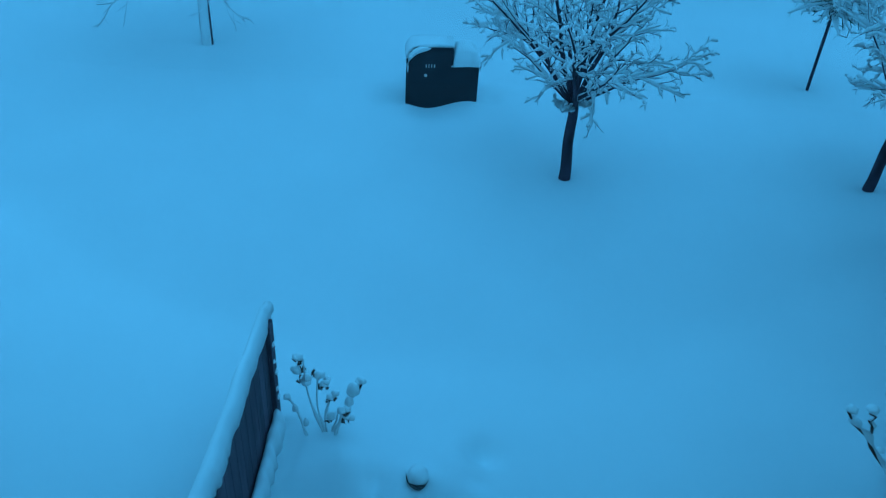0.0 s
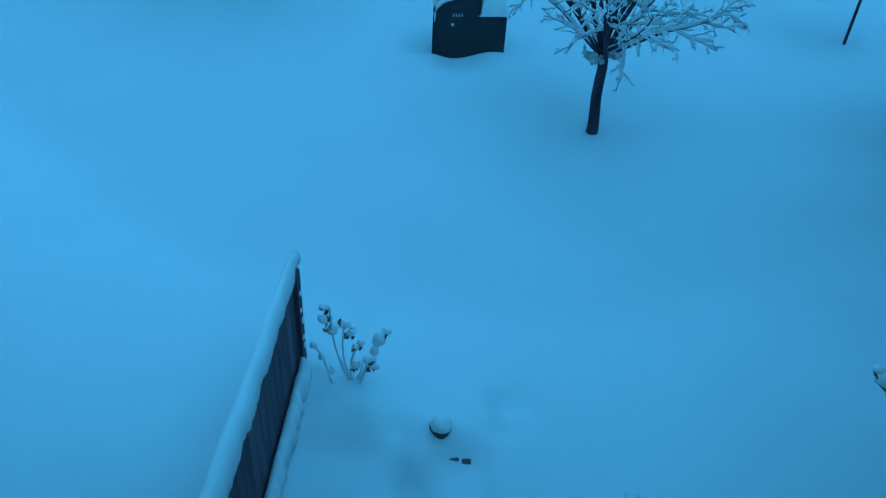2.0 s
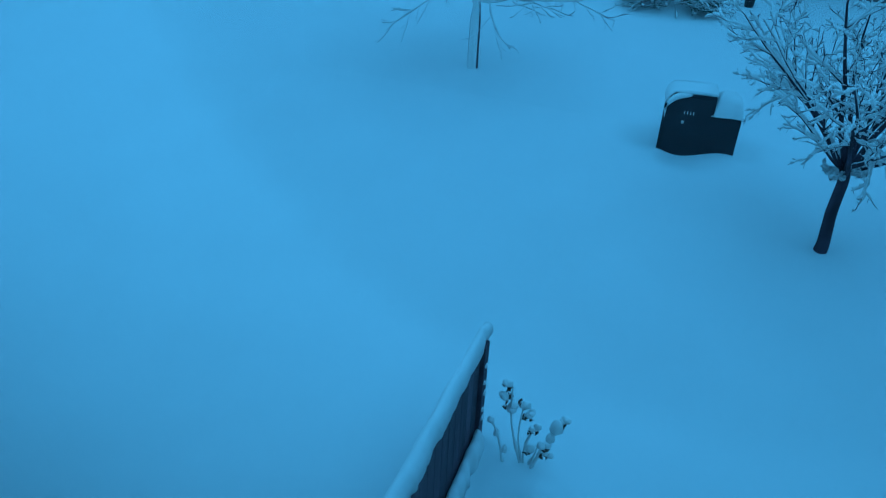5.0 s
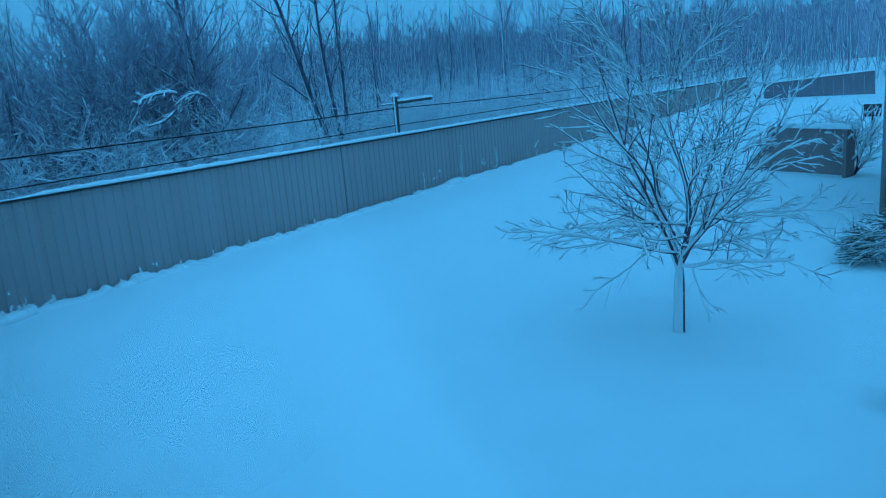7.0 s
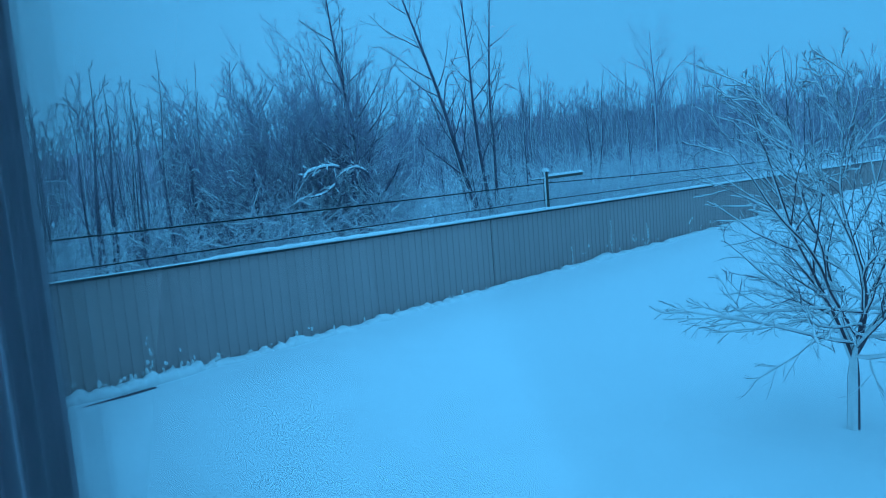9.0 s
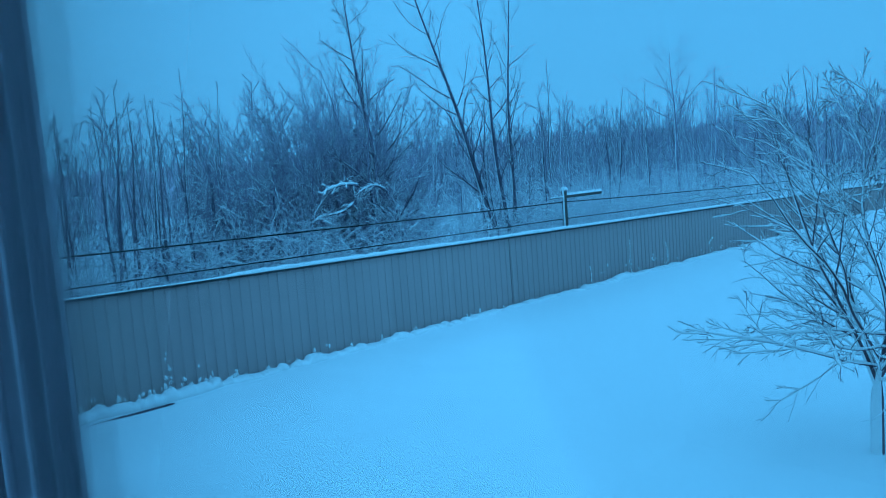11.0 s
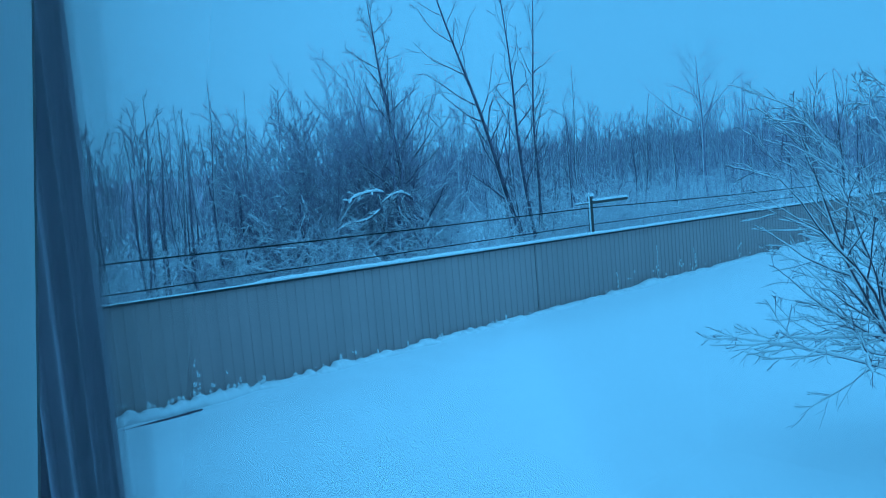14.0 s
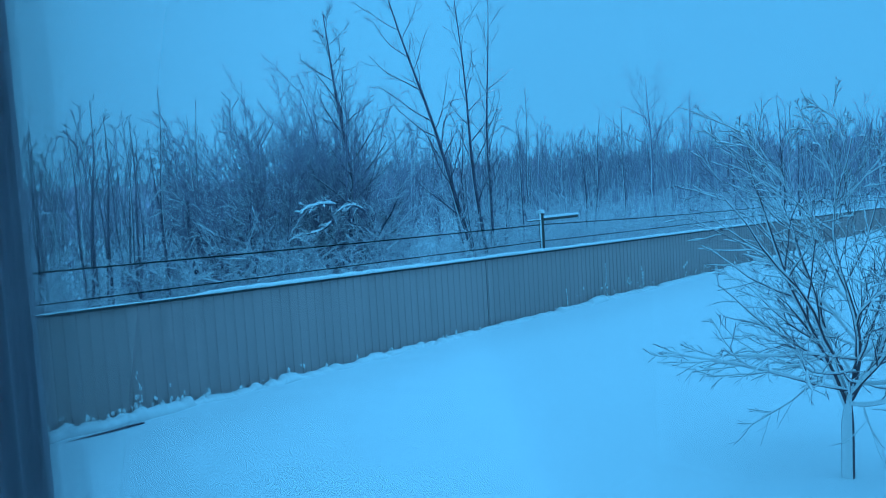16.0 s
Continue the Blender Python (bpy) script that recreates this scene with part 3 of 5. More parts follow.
# ---- trees ----
def yard_tree(name, at, label, seed, trunk_h, trunk_r, lean, sets, levels, bark, snow, group="", trunk_snow=0.0, wiggle=0.1, leader=False):
    """sets: limbs of the first order as (count, angles, length, lift, span on the trunk)."""
    rng = np.random.default_rng(seed)
    tree = thing(name, at, label, "tree", group)
    n = 7
    P = np.zeros((1, n, 3))
    f = np.linspace(0, 1, n)
    P[0, :, 0], P[0, :, 1], P[0, :, 2] = lean[0] * f + 0.01 * np.sin(f * 9), lean[1] * f, trunk_h * f - 0.12 * (1 - f)
    R = (trunk_r * (1.25 - 0.35 * f ** 0.5))[None]
    if leader:
        n = 17
        f = np.linspace(0, 1, n)
        P = np.zeros((1, n, 3))
        P[0, :, 2] = trunk_h * f - 0.12 * (1 - f)
        bend = np.clip((P[0, :, 2] - 1.2) / 4, 0, 1)
        P[0, :, 0], P[0, :, 1] = lean[0] * f + 0.16 * np.sin(bend * 7), lean[1] * f + 0.14 * np.sin(bend * 5 + 1) * bend
        R = (trunk_r * np.where(f < 0.25, 1.15 - 0.5 * f, 0.78 - 0.74 * (f - 0.02)))[None].clip(0.012)
    V, F = tubes([(P, R)], 14)
    part_mesh("trunk", quick_mesh("trunk", V, F), bark, tree)
    made = [grow(rng, P, R, k, span, angle, length / trunk_h, 9, wiggle, lift, thin, 0.2, 0.55 if span[1] - span[0] > 0.3 else 0.1) for k, angle, length, lift, span, thin in sets]
    prev = (np.concatenate([a for a, _ in made]), np.concatenate([b for _, b in made]))
    groups = [(prev, 7)]
    for k, span, angle, length, nn, wander, up, thin, sides in levels:
        c = grow(rng, prev[0], prev[1], k, span, angle, length, nn, wander, up, thin)
        c = (c[0], c[1].clip(0.0035))
        groups.append((c, sides))
        prev = c
    V, F = merge([tubes(below([g], 0.25), s) for g, s in groups])
    part_mesh("branches", quick_mesh("branches", V, F), bark, tree, "many fine bare branches")
    sl = []
    for (g, s), (thick, ragged, keep, gap) in zip(groups, snow):
        Q, r = laden(rng, *below([g], 0.25)[0], thick, ragged, keep, gap)
        if leader:
            r = r * np.clip(1.9 - 0.22 * Q[:, :, 2], 0.5, 1.0)
        sl.append(tubes([(Q, r)], 6 if s > 5 else 4))
    if trunk_snow:
        Q = P.copy()
        Q[:, :, 0] += trunk_r * 0.02
        Q[:, :, 1] -= trunk_r * 0.24
        sl.append(tubes([(Q, R * trunk_snow * (np.where(np.linspace(0, 1, n) < 0.27, 1.0, 0.6) if leader else 1))], 12))
        for g, _ in groups[:1]:
            sl.append(tubes([(g[0] + g[1][:, :, None] * np.array([-0.3, -0.3, 0.1]), g[1] * 0.88)], 6))
    V, F = merge(sl)
    part_mesh("snow", quick_mesh("snow", V, F), SNOW_CLUMP, tree, "snow lying along every branch")
    return tree


# the broad bare tree before the wall
yard_tree("yard_tree", (-4.16, 12.72, 0), "bare broad-crowned young tree with snow-plastered trunk and drooping outer twigs", 3, 5.3, 0.085, (0.05, 0.02),
          [(6, (24, 44), 4.5, 0.035, (0.225, 0.30), 0.66), (10, (60, 84), 2.5, -0.004, (0.24, 0.42), 0.36), (14, (26, 54), 3.3, 0.035, (0.3, 0.86), 0.5)],
          [(9, (0.12, 1.0), (20, 48), 0.44, 7, 0.08, 0.03, 0.55, 5), (6, (0.15, 1.0), (20, 52), 0.48, 5, 0.09, 0.01, 0.55, 4), (2, (0.2, 1.0), (20, 52), 0.55, 4, 0.10, 0.0, 0.6, 3)],
          BARK_GREY, [(0.021, 0.4, 1, 0), (0.014, 0.5, 1, 0.05), (0.0095, 0.6, 0.95, 0.12), (0.006, 0.7, 0.5, 0.2)], "yard trees", 0.90, 0.10, True)
# the small dense tree by the box
yard_tree("yard_tree", (1.55, 8.93, 0), "small dense tree heavily laden with clumped snow, dark trunk", 8, 1.02, 0.066, (-0.02, 0.05),
          [(6, (15, 42), 2.3, 0.03, (0.9, 1.0), 0.6), (9, (46, 62), 2.0, 0.03, (0.92, 1.0), 0.45), (5, (55, 85), 0.30, 0.0, (0.78, 0.98), 0.16)],
          [(9, (0.25, 1.0), (25, 55), 0.40, 7, 0.12, 0.0, 0.55, 5), (6, (0.15, 1.0), (25, 60), 0.44, 5, 0.14, 0.0, 0.6, 4), (3, (0.2, 1.0), (25, 65), 0.5, 4, 0.18, 0.0, 0.65, 3)],
          BARK_DARK, [(0.016, 0.5, 1, 0), (0.019, 0.7, 1, 0.06), (0.0165, 0.8, 1, 0.14), (0.011, 0.8, 0.6, 0.2)], "yard trees")
yard_tree("yard_tree", (5.58, 9.14, 0), "small dark leaning tree with snow on spreading branches", 21, 1.15, 0.062, (0.10, 0.05),
          [(5, (15, 45), 2.0, 0.03, (0.88, 1.0), 0.6), (6, (45, 65), 1.4, 0.08, (0.86, 1.0), 0.5)],
          [(8, (0.15, 1.0), (25, 60), 0.5, 7, 0.1, 0.0, 0.55, 5), (5, (0.15, 1.0), (25, 65), 0.5, 5, 0.14, 0.0, 0.6, 4), (3, (0.2, 1.0), (25, 65), 0.5, 4, 0.16, 0.0, 0.65, 3)],
          BARK_DARK, [(0.03, 0.5, 1, 0), (0.028, 0.7, 1, 0.1), (0.024, 0.8, 0.9, 0.2), (0.016, 0.8, 0.5, 0.3)], "yard trees")


def stand(label, seed, base, top, r, k1, ang, spread, lift=0.05, start=0.2, k2=6, k3=5, bow=0.0, snow=0.010, bark=None, fine=2, keep=(1.0, 0.75, 0.4), extra=()):
    """A bare woodland tree whose trunk runs from base to top; extra: thin stems that share its root, as (dx, dy, height)."""
    rng = np.random.default_rng(seed)
    tree = thing("woodland_tree", (*base, 0), label, "tree", "woodland trees")
    n = 12
    f = np.linspace(0, 1, n)
    way = np.array([top[0] - base[0], top[1] - base[1], top[2]])
    P = f[None, :, None] * way[None, None]
    P[0, :, 1] += bow * np.sin(f * math.pi) + 0.05 * np.sin(f * 11 + seed)
    P[0, :, 0] += 0.05 * np.sin(f * 9 + 2 * seed)
    P[0, :, 2] -= 0.2 * (1 - f)
    R = (r * (1.1 - 0.98 * f ** 0.85))[None].clip(0.011)
    trunks = [(P, R)]
    for dx, dy, h in extra:
        Q = f[None, :, None] * np.array([dx, dy, h])[None, None] + np.array([0.25 * math.copysign(1, dx), 0.3 * math.copysign(1, dy), -0.2])
        Q[0, :, 1] += 0.2 * dy * np.sin(f * math.pi)
        trunks.append((Q, (0.055 * (1.1 - 0.95 * f))[None].clip(0.009)))
    P, R = np.concatenate([a for a, _ in trunks]), np.concatenate([b for _, b in trunks])
    b1 = grow(rng, P, R, k1, (start, 0.98), ang, spread, 8, 0.09, lift, 0.46, 0.3, 0.6)
    b2 = grow(rng, *b1, k2, (0.15, 1.0), (22, 55), 0.42, 3 + fine, 0.11, 0.03, 0.6)
    b3 = grow(rng, *b2, k3, (0.15, 1.0), (20, 55), 0.5, 2 + (fine > 1), 0.12, 0.03, 0.7)
    b1, b2, b3 = (b1[0], b1[1].clip(0.009)), (b2[0], b2[1].clip(0.006)), (b3[0], b3[1].clip(0.0042))
    V, F = merge([tubes([(P, R)], 8), tubes([b1], 4), tubes([b2], 3), tubes([b3], 3)])
    part_mesh("wood", quick_mesh("wood", V, F), bark or BARK_HAZED, tree)
    sl = [tubes([high_thin(laden(rng, *b, snow * w, 0.6, kp, 0.12), top[2])], 3) for b, w, kp in ((b1, 1.2, keep[0]), (b2, 0.9, keep[1]), (b3, 0.7, keep[2]))]
    sl.append(tubes([(P + R[:, :, None] * np.array([-0.42, -0.50, 0]), R * 0.55)], 5))
    V, F = merge(sl)
    part_mesh("snow", quick_mesh("snow", V, F), SNOW_CLUMP, tree, "thin snow on branches and one side of the trunk")
    return tree


def high_thin(laid, h):
    """Wind has cleared the snow from the upper twigs."""
    Q, s = laid
    return Q, s * np.clip(1.5 - 1.5 * Q[:, :, 2] / h, 0.12, 1.0)


def fan_tree(label, seed, at, h, stems, lean, spread, bark=None, snow=0.017):
    """Many stems that rise from one root and fan out into fine brooms of twigs."""
    rng = np.random.default_rng(seed)
    tree = thing("woodland_tree", (*at, 0), label, "tree", "woodland trees")
    n = 9
    az = np.arange(stems) * 2.399 + rng.random() * 6
    d = np.stack([np.cos(az) * spread + lean[0], np.sin(az) * spread * 1.3 + lean[1], np.ones(stems)], 1)
    d /= np.linalg.norm(d, axis=1, keepdims=True)
    P = np.zeros((stems, n, 3))
    P[:, 0] = np.stack([np.cos(az) * 0.3, np.sin(az) * 0.4, np.full(stems, -0.2)], 1)
    hh = h * rng.uniform(0.7, 1.05, stems)[:, None]
    for s in range(1, n):
        d = d + rng.normal(0, 0.05, d.shape) + np.array([0, 0, 0.02])
        d /= np.linalg.norm(d, axis=1, keepdims=True)
        P[:, s] = P[:, s - 1] + d * hh / (n - 1)
    R = np.linspace(0.062, 0.011, n)[None] * rng.uniform(0.7, 1.2, (stems, 1))
    b1 = grow(rng, P, R, 11, (0.2, 1.0), (14, 36), 0.40, 6, 0.07, 0.03, 0.5, 0.3, 0.55)
    b2 = grow(rng, *b1, 7, (0.1, 1.0), (16, 40), 0.45, 4, 0.09, 0.03, 0.6)
    b3 = grow(rng, *b2, 5, (0.1, 1.0), (18, 48), 0.55, 2, 0.1, 0.0, 0.7)
    b1, b2, b3 = (b1[0], b1[1].clip(0.008)), (b2[0], b2[1].clip(0.0052)), (b3[0], b3[1].clip(0.0038))
    V, F = merge([tubes([(P, R)], 6), tubes([b1], 3), tubes([b2], 3), tubes([b3], 3)])
    part_mesh("wood", quick_mesh("wood", V, F), bark or BARK_HAZED, tree)
    V, F = merge([tubes([high_thin(laden(rng, *b, snow * w, 0.6, kp, 0.1), h)], 3) for b, w, kp in (((P, R), 1.6, 1.0), (b1, 1.3, 0.9), (b2, 1.0, 0.8), (b3, 0.8, 0.25))])
    part_mesh("snow", quick_mesh("snow", V, F), SNOW_CLUMP, tree, "thin snow along the brooms of twigs")
    return tree


def vine_mass(label, seed, at, h, wide, count):
    """Dead vines hanging in a tall cone over a stump, dark strands with snow caught on the bends."""
    rng = np.random.default_rng(seed)
    mass = thing("hanging_vines", (*at, 0), label, "vines", "vine-hung stumps")
    u = rng.random(count) ** 0.7
    az = rng.uniform(0, 6.283, count)
    z = h * (1 - 0.8 * u) * rng.uniform(0.8, 1.05, count)
    rad = wide * (0.12 + 0.8 * u) * rng.uniform(0.5, 1.1, count)
    n = 7
    P = np.zeros((count, n, 3))
    P[:, 0] = np.stack([rad * np.cos(az), rad * np.sin(az) * 1.25, z], 1)
    turn = az + rng.normal(0, 1.3, count)
    d = np.stack([np.cos(turn) * 0.7, np.sin(turn) * 0.7, rng.uniform(-0.5, 0.6, count)], 1)
    L = rng.uniform(0.7, 2.3, (count, 1))
    for s in range(1, n):
        d = d + rng.normal(0, 0.26, d.shape) + np.array([0, 0, -0.42])
        d /= np.linalg.norm(d, axis=1, keepdims=True)
        P[:, s] = P[:, s - 1] + d * L / (n - 1)
    P[:, :, 2] = np.maximum(P[:, :, 2], 0.05)
    R = rng.uniform(0.004, 0.009, (count, 1)) * np.linspace(1, 0.6, n)[None]
    b = grow(rng, P, R, 3, (0.1, 0.9), (20, 70), 0.35, 3, 0.15, -0.25, 0.7)
    b = (b[0], b[1].clip(0.0035))
    V, F = merge([tubes([(P, R)], 3), tubes([b], 3)])
    part_mesh("strands", quick_mesh("strands", V, F), BARK_VINE, mass, "dark tangled dead strands")
    V, F = merge([tubes([laden(rng, P, R, 0.013, 0.8, 0.45, 0.3)], 3), tubes([laden(rng, *b, 0.010, 0.7, 0.35, 0.2)], 3)])
    part_mesh("snow", quick_mesh("snow", V, F), SNOW_CLUMP, mass, "snow caught on the bends")
    f = np.linspace(0, 1, 6)
    S = np.stack([0.1 * np.sin(f * 5), 0.1 * np.cos(f * 4), h * 0.92 * f - 0.1], 1)[None]
    V, F = tubes([(S, (0.11 * (1.1 - 0.7 * f))[None])], 8)
    part_mesh("stump", quick_mesh("stump", V, F), BARK_TALL, mass, "dark dead trunk")
    return mass


# trees that stand out above the wood
TALL = "tall slim bare dark tree above the wood"
stand("tall leaning bare dark tree above the wood", 33, (-24.6, 27.25), (-24.6, 21.7, 14.0), 0.135, 24, (28, 58), 0.24, 0.05, 0.22, 5, 3, 0.0, 0.010, BARK_TALL, 2, extra=((-0.5, 1.0, 6.5), (0.4, -1.6, 5.6), (0.3, 0.8, 4.6), (-0.6, -0.9, 4.8)))
stand(TALL, 32, (-25.8, 28.75), (-25.8, 27.3, 14.6), 0.115, 20, (24, 50), 0.20, 0.06, 0.28, 5, 3, -0.15, 0.010, BARK_TALL, 2)
stand(TALL, 31, (-26.2, 29.5), (-26.2, 30.2, 14.6), 0.105, 17, (26, 52), 0.17, 0.07, 0.3, 4, 3, -0.25, 0.010, BARK_TALL, 2)
stand("dark vine-wrapped tree with a ragged top", 34, (-26.8, 21.75), (-26.8, 20.25, 12.5), 0.15, 34, (24, 60), 0.27, 0.07, 0.14, 7, 5, 0.2, 0.012, BARK_TALL, 2)
stand("tall round-crowned tree above the wood", 39, (-36.5, 63.6), (-36.5, 62.8, 13.6), 0.17, 15, (36, 62), 0.44, 0.05, 0.5, 7, 4, 0.0, 0.010, BARK_HAZED, 2)
stand("slim forked bare tree above the wood", 40, (-38.5, 73.5), (-38.5, 74.5, 13.0), 0.14, 14, (24, 46), 0.30, 0.06, 0.45, 6, 4, 0.3, 0.010, BARK_HAZED, 2)

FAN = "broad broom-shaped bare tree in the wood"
fan_tree("dense broom-shaped tree behind the vine-wrapped one", 47, (-27.5, 21.0), 9.4, 12, (0.0, -0.05), 0.17, BARK_HAZED, 0.020)
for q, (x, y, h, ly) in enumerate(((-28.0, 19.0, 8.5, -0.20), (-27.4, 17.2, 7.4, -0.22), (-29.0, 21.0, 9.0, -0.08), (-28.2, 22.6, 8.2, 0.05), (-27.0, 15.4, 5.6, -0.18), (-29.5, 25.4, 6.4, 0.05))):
    fan_tree(FAN, 35 + q, (x, y), h, 13, (0.0, ly), 0.24, BARK_HAZED, 0.024)

vine_mass("tall cone of dark dead vines over a stump", 71, (-24.6, 12.6), 5.6, 1.0, 640)
vine_mass("narrow cone of dark dead vines over a stump", 72, (-25.0, 15.2), 4.9, 0.75, 480)
vine_mass("broad dark mass of vines round a trunk's foot", 73, (-25.6, 20.2), 5.2, 1.0, 700)
vine_mass("low mound of dead vines under snow", 74, (-24.4, 10.6), 3.6, 0.9, 380)


def bough(label, seed, at, reach, rise, snow):
    """A broken bough held up in the brush, bent under thick snow."""
    rng = np.random.default_rng(seed)
    ob = thing("snowy_bough", at, label, "bough")
    f = np.linspace(0, 1, 9)
    P = np.stack([0.15 * np.sin(f * 3), reach * f, rise * np.sin(f * 2.6) - 0.25 * f * f], 1)[None]
    R = np.linspace(0.05, 0.02, 9)[None]
    b = grow(rng, P, R, 14, (0.05, 1.0), (30, 75), 0.30, 5, 0.1, -0.10, 0.5)
    c = grow(rng, *b, 3, (0.2, 1.0), (25, 60), 0.5, 3, 0.1, -0.1, 0.7)
    V, F = merge([tubes([(P, R)], 7), tubes([b], 4), tubes([c], 3)])
    part_mesh("wood", quick_mesh("wood", V, F), BARK_TALL, ob)
    V, F = merge([tubes([laden(rng, P, R, snow, 0.3)], 7), tubes([laden(rng, *b, snow * 0.6, 0.5)], 5), tubes([laden(rng, *c, snow * 0.35, 0.6)], 4)])
    part_mesh("snow", quick_mesh("snow", V, F), SNOW_CLUMP, ob, "thick snow bowing it down")
    return ob


bough("broken bough bent under thick snow in the brush", 81, (-24.2, 18.3, 4.55), -1.7, 0.12, 0.05)
bough("thin arching bough with snow in the brush", 82, (-24.4, 19.9, 4.2), -1.6, 0.36, 0.03)
bough("thin low bough with snow in the brush", 83, (-24.0, 17.9, 3.9), -1.2, -0.2, 0.028)

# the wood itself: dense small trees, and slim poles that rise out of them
kinds = [stand("slim bare woodland tree dusted with snow", 50 + q, (0, 0), (0.3 * math.sin(q * 2.2), 0.3 * math.cos(q * 1.7), 8.6), 0.07, 13 + q % 3, (18, 46), 0.27 + 0.03 * (q % 3), 0.07, 0.10 + 0.05 * (q % 3), 6, 4, 0.15, 0.020, BARK_HAZED, 1, (1.0, 0.8, 0.3)) for q in range(7)]
poles = [stand("straight slim pole of a tree with short twigs", 90 + q, (0, 0), (0.2 * math.sin(q * 2.9), 0.25 * math.cos(q * 2.3), 8.6), 0.078, 11, (22, 44), 0.11, 0.06, 0.34, 3, 2, 0.12, 0.012, BARK_TALL, 1, (1.0, 0.6, 0.2)) for q in range(4)]
rt = random.Random(77)


def strew(models, spots):
    used = set()
    for k, m, s, sz in spots:
        if k in used:
            o = copy_thing(models[k], m)
            o.scale = (s, s, s * sz)
        else:
            used.add(k)
            models[k].matrix_basis = m @ Matrix.Diagonal((s, s, s * sz, 1))


COUNT = 135
spots = []
for q in range(COUNT):
    y = -14 + 125 * ((q + rt.random()) / COUNT) ** 1.2
    depth = rt.random() ** 1.1
    x = -24.5 - depth * (18 + 0.30 * max(0, y)) + 0.02 * y
    s = rt.uniform(0.76, 1.05) * (1.0 if depth > 0.15 else 0.7) * (0.64 if y < 15 else 1.0)
    spots.append((rt.randrange(7), pose(x, y, 0, 0, 0, rt.uniform(0, 360)), s, rt.uniform(0.9, 1.12)))
strew(kinds, spots)
spots = []
for q in range(52):
    y = rt.uniform(3.5, 15.5) if q < 36 else rt.uniform(28, 75)
    x = -24.6 - rt.random() * (6 if q < 36 else 14)
    s = rt.uniform(0.80, 1.0) if q < 36 else rt.uniform(0.85, 1.25)
    spots.append((rt.randrange(4), pose(x, y, 0, rt.uniform(-4, 4), rt.uniform(-4, 4), rt.uniform(0, 360)), s, rt.uniform(0.95, 1.1)))
strew(poles, spots)


# the far wood, too dense to count: slim stems with rising twigs
def far_wood(seed, spots, label, tall=1.0):
    rng = np.random.default_rng(seed)
    n, m = 5, len(spots)
    P = np.zeros((m, n, 3))
    P[:, 0, :2] = spots
    d = np.stack([rng.normal(0, 0.05, m), rng.normal(0, 0.05, m), np.ones(m)], 1)
    hh = tall * rng.uniform(6.0, 9.6, m)[:, None]
    for q in range(1, n):
        d = d + rng.normal(0, 0.05, d.shape)
        d /= np.linalg.norm(d, axis=1, keepdims=True)
        P[:, q] = P[:, q - 1] + d * hh / (n - 1)
    R = np.linspace(0.07, 0.015, n)[None] * np.ones((m, 1))
    b = grow(rng, P, R, 10, (0.05, 1.0), (16, 42), 0.32, 3, 0.07, 0.08, 0.5)
    b = (b[0], b[1].clip(0.024))
    c = grow(rng, *b, 4, (0.1, 1.0), (18, 50), 0.6, 2, 0.07, 0.05, 0.7)
    c = (c[0], c[1].clip(0.017))
    wood = thing("far_wood", (0, 0, 0), label, "wood", kind="stuff")
    V, F = merge([tubes([(P, R)], 3), tubes([b], 3), tubes([c], 3)])
    part_mesh("stems", quick_mesh("stems", V, F), BARK_HAZED, wood)
    V, F = merge([tubes([laden(rng, *b, 0.036, 0.6, 0.7, 0.1)], 3), tubes([laden(rng, *c, 0.026, 0.5, 0.4, 0.0)], 3), tubes([(P + np.array([0.02, -0.012, 0]), R * 0.85)], 3)])
    part_mesh("snow", quick_mesh("snow", V, F), SNOW_CLUMP, wood, "snow on the twigs")


rw = np.random.default_rng(5)
yy = rw.uniform(2, 150, 680)
far_wood(61, np.stack([-32 - 0.22 * yy - rw.random(680) * 24, yy], 1), "dense snowy wood fading into the distance")
far_wood(62, np.stack([rw.uniform(-40, 26, 260), rw.uniform(76, 112, 260)], 1), "snowy wood far beyond the houses")
ra, rr = np.radians(rw.uniform(8, 42, 300)), rw.uniform(98, 138, 300)
far_wood(63, np.stack([-rr * np.sin(ra), rr * np.cos(ra)], 1), "hazy brushy wood at the far end of the wall", 1.25)


# woods along the horizon, so far that they are one soft mass
def horizon_woods():
    rng = np.random.default_rng(9)
    V, F = [], []
    for radius, base in ((150, 7.2), (172, 8.6), (196, 10.2)):
        n = 900
        first_v = len(V)
        for k in range(n + 1):
            a = radians(-35 + 120 * k / n)
            h = base + 1.3 * nz(k * 0.02, radius) + 1.0 * nz(k * 0.09, radius) + rng.uniform(-1.6, 1.8)
            for z in (-1.0, h * 0.6, h):
                V.append((-radius * math.sin(a), radius * math.cos(a), z))
        for k in range(n):
            for r in range(2):
                q = first_v + 3 * k + r
                F.append((q, q + 3, q + 4, q + 1))
    me = bpy.data.meshes.new("backdrop")
    me.from_pydata(V, [], F)
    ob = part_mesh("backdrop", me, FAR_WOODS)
    return tagged(ob, "hazy blue-grey woods along the horizon", "backdrop", kind="structure")


horizon_woods()


